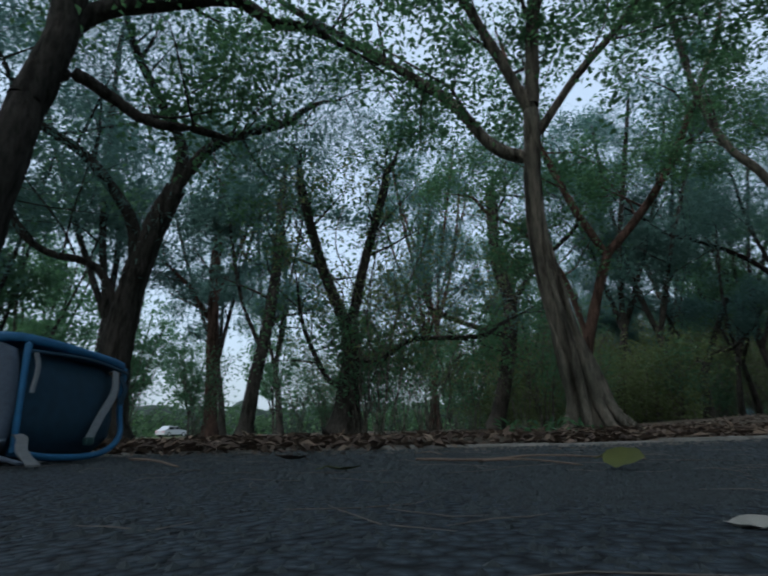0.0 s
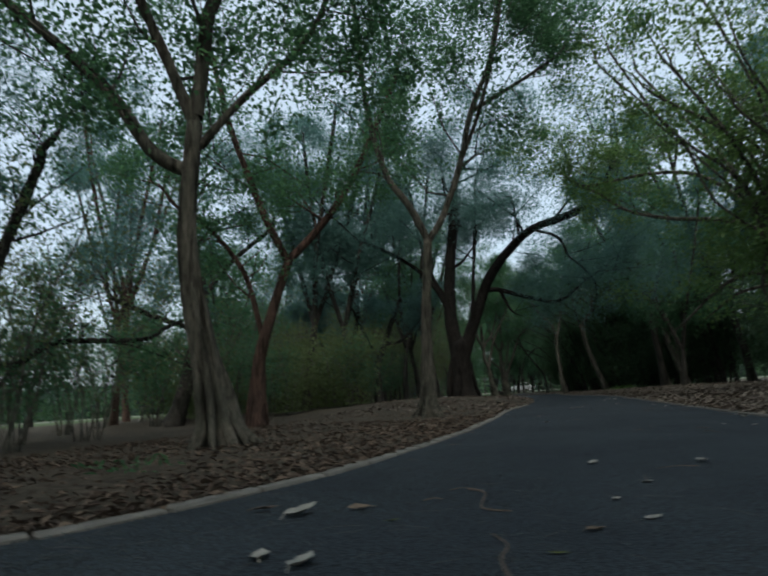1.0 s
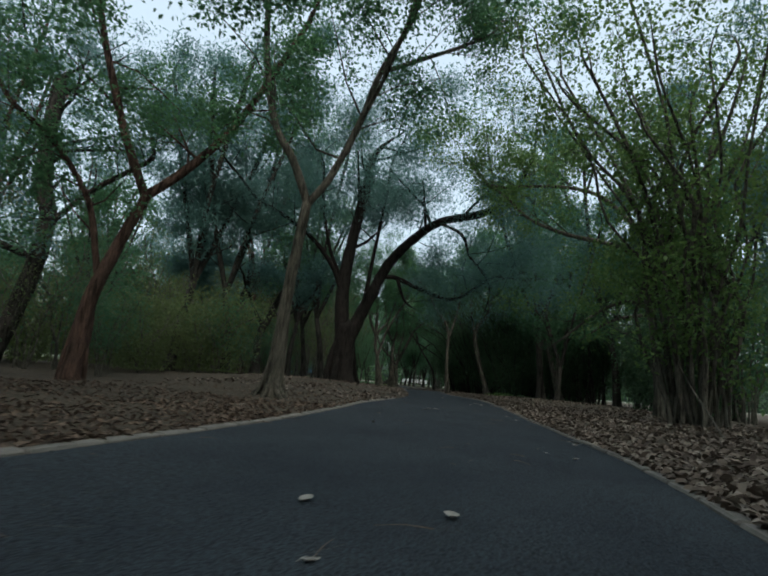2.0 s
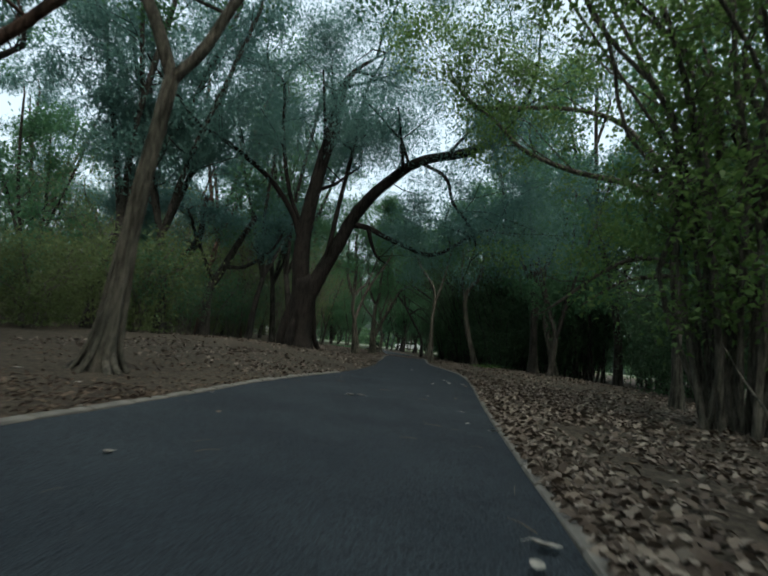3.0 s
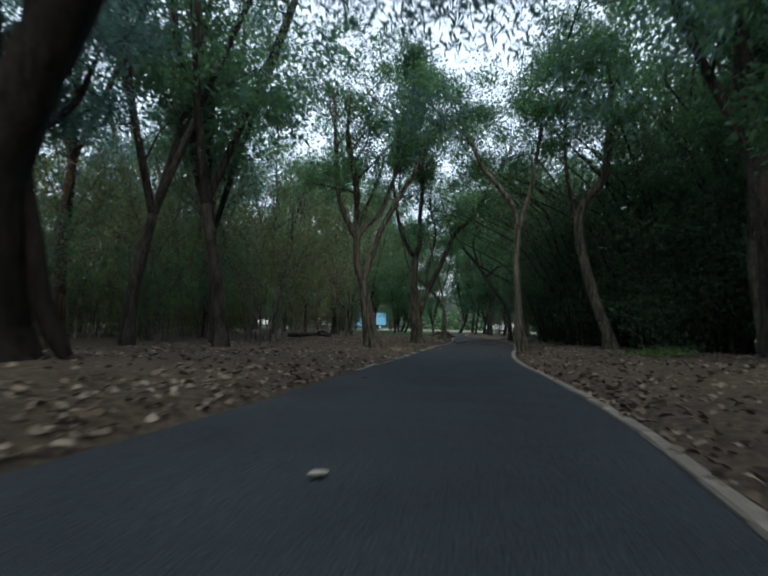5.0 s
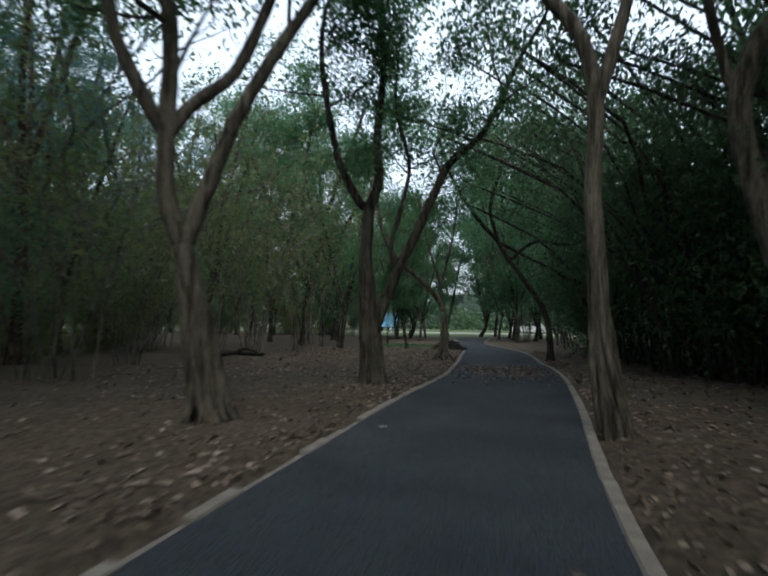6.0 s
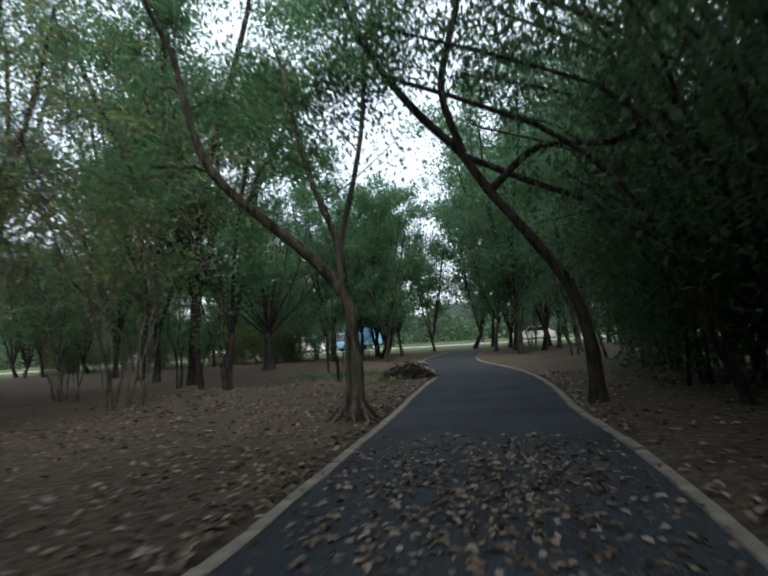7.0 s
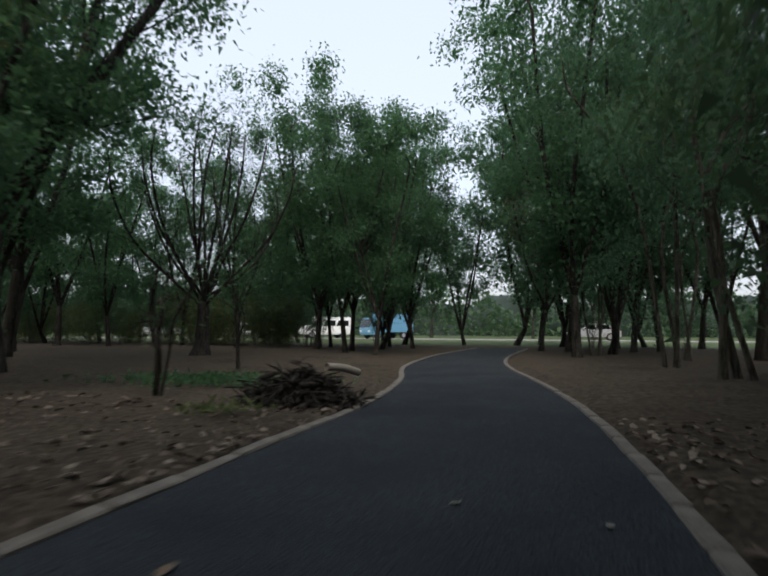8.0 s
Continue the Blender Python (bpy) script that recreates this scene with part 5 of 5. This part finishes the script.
def slab(name, sx, sy, sz, mat, parent, at, turn=(0, 0, 0), bevel=0.03, label="", bulge=0.0):
    bm = bmesh.new()
    bmesh.ops.create_cube(bm, size=1)
    bmesh.ops.subdivide_edges(bm, edges=bm.edges[:], cuts=5, use_grid_fill=True)
    for v in bm.verts:
        c = v.co * 2
        v.co.x *= sx * (1 + bulge * (1 - c.y * c.y) * (1 - c.z * c.z))
        v.co.y *= sy * (1 + bulge * (1 - c.x * c.x) * (1 - c.z * c.z))
        v.co.z *= sz * (1 + bulge * (1 - c.x * c.x) * (1 - c.y * c.y))
        r = [sx / 2, sy / 2, sz / 2]
        for i in range(3):       # round the edges off
            j, k = (i + 1) % 3, (i + 2) % 3
            a, b2 = abs(c[j]), abs(c[k])
            if a > 0.6 and b2 > 0.6:
                s = min(bevel, r[j], r[k]) * ((a - 0.6) / 0.4) * ((b2 - 0.6) / 0.4) * 0.3
                v.co[j] -= math.copysign(s, c[j])
                v.co[k] -= math.copysign(s, c[k])
    for f in bm.faces:
        f.smooth = True
    ob = part(name, bm, mat, parent, label)
    ob.matrix_basis = pose(*at, *turn)
    return ob


def ribbon(name, pts, width, thick, mat, parent, label="", up=(0, 0, 1)):
    """A flat strap along pts."""
    v, f = [], []
    line = [Vector(p) for p in spline(pts, 6)]
    for i, p in enumerate(line):
        d = (line[min(i + 1, len(line) - 1)] - line[max(i - 1, 0)]).normalized()
        s = d.cross(Vector(up)).normalized() * width * 0.5
        n = s.cross(d).normalized() * thick * 0.5
        v += [p + s + n, p - s + n, p - s - n, p + s - n]
    for i in range(len(line) - 1):
        a = 4 * i
        for k in range(4):
            f.append((a + k, a + (k + 1) % 4, a + 4 + (k + 1) % 4, a + 4 + k))
    e = 4 * (len(line) - 1)
    f += [(0, 1, 2, 3), (e + 3, e + 2, e + 1, e)]
    ob = new(name, mesh_from(name, v, f, mat))
    ob.parent = parent
    return tagged(ob, label)


def piping(name, pts, r, mat, parent, label=""):
    v, f = [], []
    line = spline(pts, 5)
    tube(v, f, line, [r] * len(line), 8)
    ob = new(name, mesh_from(name, v, f, mat, True))
    ob.parent = parent
    return tagged(ob, label)


def build_backpack(x, y, turn):
    """Lies on its back edge: +x along the bag's length, -y the side that shows."""
    bag = new("backpack")
    bag.matrix_basis = pose(x, y, 0.008, 0, 0, turn)
    tagged(bag, "blue and navy backpack with grey straps lying on the asphalt", "backpack")
    L, D, H = 0.49, 0.25, 0.305
    slab("body", L, D, H * 0.94, NAVY, bag, (0, 0, H * 0.5), bevel=0.09, bulge=0.06)
    slab("lid", L * 1.0, D * 1.04, 0.038, BLUE, bag, (0, 0, H - 0.012), (0, 2.5, 0), bevel=0.04, label="bright blue top panel", bulge=0.12)
    slab("side_panel", 0.045, D * 0.96, H * 0.86, MESHY, bag, (-L * 0.5 - 0.004, 0, H * 0.5), bevel=0.03, label="grey mesh side panel", bulge=0.1)
    fy = -D * 0.5 - 0.012
    piping("seam", [(-L * 0.48, fy + 0.01, 0.03), (-L * 0.2, fy - 0.004, 0.012), (L * 0.2, fy - 0.004, 0.014), (L * 0.46, fy + 0.012, 0.06), (L * 0.5, fy + 0.03, 0.15), (L * 0.48, fy + 0.02, H - 0.03)],
           0.009, BLUE, bag, "thick blue edge piping")
    piping("seam", [(-L * 0.47, fy + 0.004, 0.03), (-L * 0.485, fy, 0.13), (-L * 0.47, fy + 0.004, H - 0.02)], 0.008, BLUE, bag, "thick blue edge piping")
    piping("zip", [(-L * 0.47, fy + 0.006, H - 0.035), (0, fy - 0.008, H - 0.03), (L * 0.47, fy + 0.006, H - 0.045)], 0.005, NAVY, bag, "dark zip under the top panel")
    strap = ribbon("strap", [(L * 0.27, fy - 0.012, H - 0.05), (L * 0.24, fy - 0.022, H * 0.62), (L * 0.12, fy - 0.022, H * 0.38), (L * 0.04, fy - 0.016, 0.045)], 0.030, 0.004, WEB, bag,
                   "grey webbing strap", up=(0, -1, 0))
    slab("buckle", 0.036, 0.014, 0.022, BUCKLE, strap, (L * 0.045, fy - 0.018, 0.05), bevel=0.004, label="dark buckle")
    ribbon("strap", [(L * 0.36, fy - 0.004, H - 0.06), (L * 0.38, fy - 0.016, H * 0.66), (L * 0.34, fy - 0.012, H * 0.52)], 0.022, 0.004, NAVY, bag, "short dark strap", up=(0, -1, 0))
    ribbon("strap", [(-L * 0.45, fy - 0.012, H - 0.04), (-L * 0.44, fy - 0.018, H * 0.75), (-L * 0.45, fy - 0.014, H * 0.55)], 0.012, 0.004, WEB, bag, "short grey webbing strap", up=(0, -1, 0))
    ribbon("strap", [(-L * 0.47, fy, 0.07), (-0.255, -0.17, 0.06), (-0.31, -0.215, 0.035), (-0.365, -0.28, 0.012), (-0.43, -0.335, 0.008)], 0.024, 0.004, WEB_DARK, bag,
           "loose grey webbing strap trailing on the ground")
    ribbon("strap", [(-L * 0.5, fy + 0.03, 0.06), (-0.28, -0.14, 0.055), (-0.33, -0.16, 0.05), (-0.40, -0.22, 0.03), (-0.42, -0.30, 0.012)], 0.016, 0.004, MESHY, bag, "thin loose strap")


# ---- wood on the soil ----
def build_pile(x, y):
    """A heap of cut branches and fronds with a pale sawn log on top."""
    rng = random.Random(31)
    heap = new("branch_pile")
    heap.location = (x, y, ground_z(x, y))
    tagged(heap, "dark heap of cut branches and dry fronds on the soil", "branch pile")
    for k in range(70):
        a, d = rng.uniform(0, 6.28), rng.uniform(0, 0.5)
        c = Vector((d * math.cos(a) * 1.1, d * math.sin(a) * 0.7, max(0.02, 0.36 * (1 - d / 0.55) * rng.random() ** 0.5)))
        t, ln, tilt = rng.uniform(0, 6.28), rng.uniform(0.25, 0.65), rng.uniform(-0.35, 0.5)
        w = Vector((math.cos(t), math.sin(t), tilt))
        p0, p2 = c - w * ln * 0.5, c + w * ln * 0.5
        p0.z, p2.z = max(p0.z, 0.01), max(p2.z, 0.01)
        v, f = [], []
        tube(v, f, spline([tuple(p0), tuple((p0 + p2) / 2 + Vector((0, 0, rng.uniform(0, 0.08)))), tuple(p2)], 3), [rng.uniform(0.008, 0.03)] * 3 + [0.008] * 4, 6, 0.2, rng)
        ob = new("branch", mesh_from("branch", v, f, BARK_DARK, True))
        ob.parent = heap
    nr = np.random.default_rng(4)
    n = 900
    a, d = nr.uniform(0, 6.28, n), nr.uniform(0, 1, n) ** 0.6 * 0.6
    c = np.stack([d * np.cos(a) * 1.1, d * np.sin(a) * 0.7, np.maximum(0.03, 0.42 * (1 - d / 0.62) * nr.uniform(0.4, 1, n))], 1)
    ob = tagged(new("frond_mass", leaf_mesh("frond_mass", c, 0.2, 0.028, nr, BARK_DARK, 0.2)), "dark dry fronds", kind="stuff")
    ob.parent = heap


def build_logs():
    v, f = [], []
    tube(v, f, spline([(-0.57, 44.3, 0.36), (-0.47, 44.5, 0.34), (-0.37, 44.7, 0.28)], 4), [0.042] * 9, 12, 0.1, random.Random(2))
    tagged(new("sawn_log", mesh_from("sawn_log", v, f, plain("pale_cut_wood", (0.27, 0.26, 0.22), 0.85, 0.2, 14, bumpy=0.4), True)), "short pale sawn log resting on the branch pile", "log")
    rng = random.Random(3)
    for k in range(26):
        a, ln = rng.uniform(0, 6.28), rng.uniform(0.3, 0.7)
        cx, cy = rng.gauss(0.0, 0.25), rng.gauss(45.3, 0.4)
        if beside(cx, cy)[0] < 0.35:
            continue
        z = ground_z(cx, cy) + 0.02 + rng.random() * 0.18
        stick("cut_branch", [(cx - ln / 2 * math.cos(a), cy - ln / 2 * math.sin(a), z), (cx, cy, z + 0.04), (cx + ln / 2 * math.cos(a), cy + ln / 2 * math.sin(a), z - 0.01)], rng.uniform(0.01, 0.03),
              BARK_DARK, "dark cut branch lying beside the pile", "branch", "cut branches beside the pile")
    fallen = new("fallen_limb")
    fallen.location = (-5.6, 35.5, ground_z(-5.6, 35.5))
    tagged(fallen, "dark fallen tree limb lying on the soil", "fallen limb")
    for r, pts in ((0.11, [(-0.75, -0.9, 0.08), (-0.3, -0.45, 0.1), (0.1, 0.1, 0.14), (0.5, 0.95, 0.06)]), (0.05, [(-0.3, -0.45, 0.12), (-0.5, 0.1, 0.2), (-0.45, 0.5, 0.12)]),
                   (0.05, [(0.1, 0.1, 0.16), (0.4, 0.2, 0.24), (0.75, 0.25, 0.1)])):
        v, f = [], []
        line = spline(pts, 5)
        tube(v, f, line, [r * (1 - 0.5 * k / len(line)) for k in range(len(line))], 9, 0.25, rng)
        ob = new("limb", mesh_from("limb", v, f, BARK_DARK, True))
        ob.parent = fallen


def ground_cover():
    nr = np.random.default_rng(8)
    for name, label, x, y, sx, sy, n, ln, mat in (("ground_cover", "patch of low green weeds on the bare soil", -2.8, 45.3, 0.75, 0.35, 900, 0.10, LEAF_FIG),
                                                  ("weed_tuft", "tuft of yellowing weeds beside the path", -0.98, 43.1, 0.2, 0.14, 80, 0.10, LEAF_OLIVE),
                                                  ("weed_tuft", "tuft of green weeds among the dry leaves", -4.3, -0.9, 0.16, 0.14, 45, 0.07, LEAF_FIG),
                                                  ("weed_tuft", "tuft of pale weeds before the thicket", 4.7, 24.0, 0.3, 0.2, 160, 0.14, LEAF_LIME)):
        c = np.stack([x + nr.normal(0, sx, n), y + nr.normal(0, sy, n), np.zeros(n)], 1)
        c[:, 2] = [ground_z(p[0], p[1]) + 0.02 for p in c] + nr.uniform(0, 0.07, n)
        tagged(new(name, leaf_mesh(name, c, ln, ln * 0.35, nr, mat, -0.5)), label, "weeds", kind="stuff")
    tree("sapling", "thin sapling of a few bare stems", fan(-2.5, 44.0, 5, 1.5, (0, 0.1), 71, 0.5, 0.02, 0.1), BARK_DARK, LEAF_FIG, 72, leaves=70, length=0.07, width=0.035,
         reach=0.35, branches=3, skip=0, start=0.5, sides=6, flare=1.1, lift=0, category="sapling")
    for k, (x, y, h) in enumerate(((-7.1, 44.31, 2.2), (-5.8, 43.31, 2.0), (-5.1, 43.11, 2.4), (-4.1, 48, 2.2))):
        tree("sapling", "thin bare-stemmed sapling in the grove", fan(x, y, 3, h, (0, 0.1), 171 + k, 0.4, 0.02, 0.08), BARK_DARK, LEAF_FIG, 272 + k, leaves=350, length=0.08, width=0.04,
             reach=0.5, branches=3, skip=0, start=0.5, sides=6, flare=1.1, lift=0, category="sapling", group="saplings in the grove")


# ---- beyond the grove: a road with parked vehicles ----
CONCRETE = plain("pale_road_concrete", (0.21, 0.21, 0.20), 0.9, 0.15, 2.0, bumpy=0.3)
GLASS = plain("dark_car_glass", (0.02, 0.025, 0.03), 0.12, 0.05, 3, bumpy=0.0)
TYRE = plain("black_tyre", (0.02, 0.02, 0.021), 0.85, 0.2, 20)
RIM = plain("alloy_rim", (0.5, 0.5, 0.5), 0.35, 0.1, 10, metal=0.9)
LAMP_W = plain("clear_lamp", (0.7, 0.7, 0.68), 0.2, 0.05, 10)
LAMP_R = plain("red_lamp", (0.35, 0.02, 0.02), 0.3, 0.05, 10)


def prism(name, outline, half, mat, parent, bevel=0.05, label=""):
    """An outline in x, z drawn out to both sides, with rounded edges."""
    bm = bmesh.new()
    a = [bm.verts.new((x, -half, z)) for x, z in outline]
    b = [bm.verts.new((x, half, z)) for x, z in outline]
    bm.faces.new(a)
    bm.faces.new(b[::-1])
    for i in range(len(a)):
        j = (i + 1) % len(a)
        bm.faces.new((a[j], a[i], b[i], b[j]))
    bmesh.ops.recalc_face_normals(bm, faces=bm.faces[:])
    bmesh.ops.bevel(bm, geom=bm.edges[:], offset=bevel, segments=2, affect="EDGES")
    return part(name, bm, mat, parent, label)


def vehicle(kind, x, y, turn, paint, label, name):
    car = new(name)
    car.matrix_basis = pose(x, y, 0.06, 0, 0, turn)
    tagged(car, label, "van" if kind == "van" else "truck" if kind == "truck" else "car", "parked vehicles")
    if kind == "car":
        prism("body", [(-2.1, 0.3), (2.1, 0.3), (2.15, 0.62), (1.9, 0.82), (0.9, 0.92), (-1.6, 0.95), (-2.1, 0.85)], 0.86, paint, car, 0.07)
        prism("cabin", [(1.0, 0.9), (0.35, 1.38), (-1.0, 1.42), (-1.75, 0.92)], 0.72, paint, car, 0.06)
        for s in (1, -1):
            for k, (a, b2) in enumerate(((0.72, -0.2), (-0.3, -1.3))):
                bm = bmesh.new()
                vs = [bm.verts.new(p) for p in ((a, s * 0.735, 0.95), (b2, s * 0.735, 0.95), (b2 + 0.12, s * 0.735, 1.3), (a - 0.4 if k == 0 else a, s * 0.735, 1.3))]
                bm.faces.new(vs)
                bmesh.ops.solidify(bm, geom=bm.faces[:], thickness=0.012)
                part("side_window", bm, GLASS, car, "dark side window")
        prism("windscreen", [(1.03, 0.93), (0.42, 1.36), (0.38, 1.33), (0.95, 0.92)], 0.66, GLASS, car, 0.004, "dark windscreen")
        wheels, length = (1.3, -1.3), 2.12
    else:
        if kind == "van":
            prism("body", [(-2.3, 0.35), (2.3, 0.35), (2.35, 0.9), (1.75, 1.15), (1.25, 1.95), (-2.3, 2.0)], 0.88, paint, car, 0.08)
            side = ((1.3, 0.5), (0.35, -0.75), (-0.9, -2.05))
        else:
            prism("cab", [(0.9, 0.35), (2.3, 0.35), (2.35, 1.0), (2.0, 1.9), (0.9, 1.95)], 0.9, paint, car, 0.07)
            prism("cargo_box", [(-2.6, 0.6), (0.8, 0.6), (0.8, 2.3), (-2.6, 2.3)], 0.98, paint, car, 0.03)
            side = ((2.0, 1.1),)
        for s in (1, -1):
            for a, b2 in side:
                bm = bmesh.new()
                w = 0.885 if kind == "van" else 0.905
                vs = [bm.verts.new(p) for p in ((a + 0.1, s * w, 1.15), (b2, s * w, 1.15), (b2, s * w, 1.68), (a - 0.15, s * w, 1.68))]
                bm.faces.new(vs)
                bmesh.ops.solidify(bm, geom=bm.faces[:], thickness=0.012)
                part("side_window", bm, GLASS, car, "dark side window")
        prism("windscreen", [(1.79, 1.18), (1.33, 1.85), (1.29, 1.82), (1.72, 1.16)] if kind == "van" else [(2.36, 1.05), (2.06, 1.8), (2.02, 1.78), (2.3, 1.04)], 0.78, GLASS, car, 0.004, "dark windscreen")
        wheels, length = (1.5, -1.5), 2.34
    for wx in wheels:
        for s in (1, -1):
            bm = bmesh.new()
            bmesh.ops.create_cone(bm, cap_ends=True, segments=20, radius1=0.32, radius2=0.32, depth=0.2, matrix=Matrix.Rotation(math.pi / 2, 4, "X"))
            bmesh.ops.bevel(bm, geom=bm.edges[:], offset=0.02, segments=1, affect="EDGES")
            wheel = part("wheel", bm, TYRE, car, "black tyre")
            wheel.location = (wx, s * 0.78, 0.32)
            bm = bmesh.new()
            bmesh.ops.create_cone(bm, cap_ends=True, segments=14, radius1=0.2, radius2=0.17, depth=0.03, matrix=Matrix.Rotation(math.pi / 2 * s, 4, "X"))
            rim = part("rim", bm, RIM, wheel, "alloy rim")
            rim.location = (0, s * 0.105, 0)
    for s in (1, -1):
        for end, mat, nm in ((1, LAMP_W, "headlight"), (-1, LAMP_R, "tail_light")):
            bm = bmesh.new()
            bmesh.ops.create_cube(bm, size=1)
            bmesh.ops.scale(bm, vec=(0.05, 0.3, 0.14), verts=bm.verts)
            bmesh.ops.bevel(bm, geom=bm.edges[:], offset=0.015, segments=1, affect="EDGES")
            lamp = part(nm, bm, mat, car, "clear headlight" if end > 0 else "red tail light")
            lamp.location = (end * length - (0.02 if end > 0 else 0), s * 0.62, 0.68)
    return car


def strip(name, pts, half, z, mat, label):
    v, f = [], []
    line = spline([(*p, half) for p in pts], 12)
    t = np.gradient(line[:, :2], axis=0)
    t /= np.linalg.norm(t, axis=1)[:, None]
    for (x, y, h), (tx, ty) in zip(line, t):
        v += [(x - ty * h, y + tx * h, z), (x + ty * h, y - tx * h, z), (x - ty * h, y + tx * h, -0.2), (x + ty * h, y - tx * h, -0.2)]
    for i in range(len(line) - 1):
        a = 4 * i
        f += [(a, a + 1, a + 5, a + 4), (a + 2, a, a + 4, a + 6), (a + 1, a + 3, a + 7, a + 5)]
    return tagged(new(name, mesh_from(name, v, f, mat)), label, "road", kind="structure")


def build_beyond():
    strip("road", [(70, 90), (20, 88.5), (-5, 88), (-24, 86), (-46, 74), (-68, 50), (-75, 28), (-77, 0), (-77, -70)], 2.6, 0.06, CONCRETE, "pale concrete road beyond the grove")
    white = plain("white_car_paint", (0.78, 0.79, 0.80), 0.3, 0.05, 2, bumpy=0.0)
    blue = plain("blue_car_paint", (0.12, 0.30, 0.45), 0.35, 0.08, 2, bumpy=0.0)
    silver = plain("silver_car_paint", (0.45, 0.46, 0.48), 0.3, 0.05, 2, metal=0.4, bumpy=0.0)
    dark = plain("dark_car_paint", (0.03, 0.035, 0.05), 0.3, 0.05, 2, bumpy=0.0)
    for kind, x, y, turn, paint, label in (("van", -19.8, 85.6, 222, white, "white van parked on the road beyond the trees"),
                                           ("truck", -14.2, 86.8, 236, blue, "blue box truck parked on the road"),
                                           ("car", -27.6, 84.2, 24, white, "white car parked on the road beyond the trees"),
                                           ("car", -34.6, 80.4, 32, silver, "silver car parked on the road"),
                                           ("car", 3.9, 87.4, 180, silver, "silver car parked on the road"),
                                           ("car", -74.6, 25.5, 98, white, "white car parked beyond the lawn"),
                                           ("car", -72.8, 35.4, 106, silver, "silver car parked beyond the lawn"),
                                           ("car", -76.2, 12.0, 93, dark, "dark car parked beyond the lawn")):
        vehicle(kind, x, y, turn, paint, label, {"van": "parked_van", "truck": "box_truck", "car": "parked_car"}[kind])
    tree("dry_tree", "small bare-looking tree with reddish brown leaves", shifted(chance_limbs(77, 5.2, 0.09, 4, 0.3, 1.6), 0.9, 60.5), BARK_DARK, LEAF_DRY, 78, leaves=4500, length=0.10, width=0.05,
         reach=1.1, branches=6, lift=0.4)


build_kerbs()
build_leaves()
drift()
build_twigs()
fallen_needles()
build_gravel()
build_backpack(-4.53, -3.875, 125)
build_pile(-0.74, 44.05)
build_logs()
ground_cover()
build_beyond()
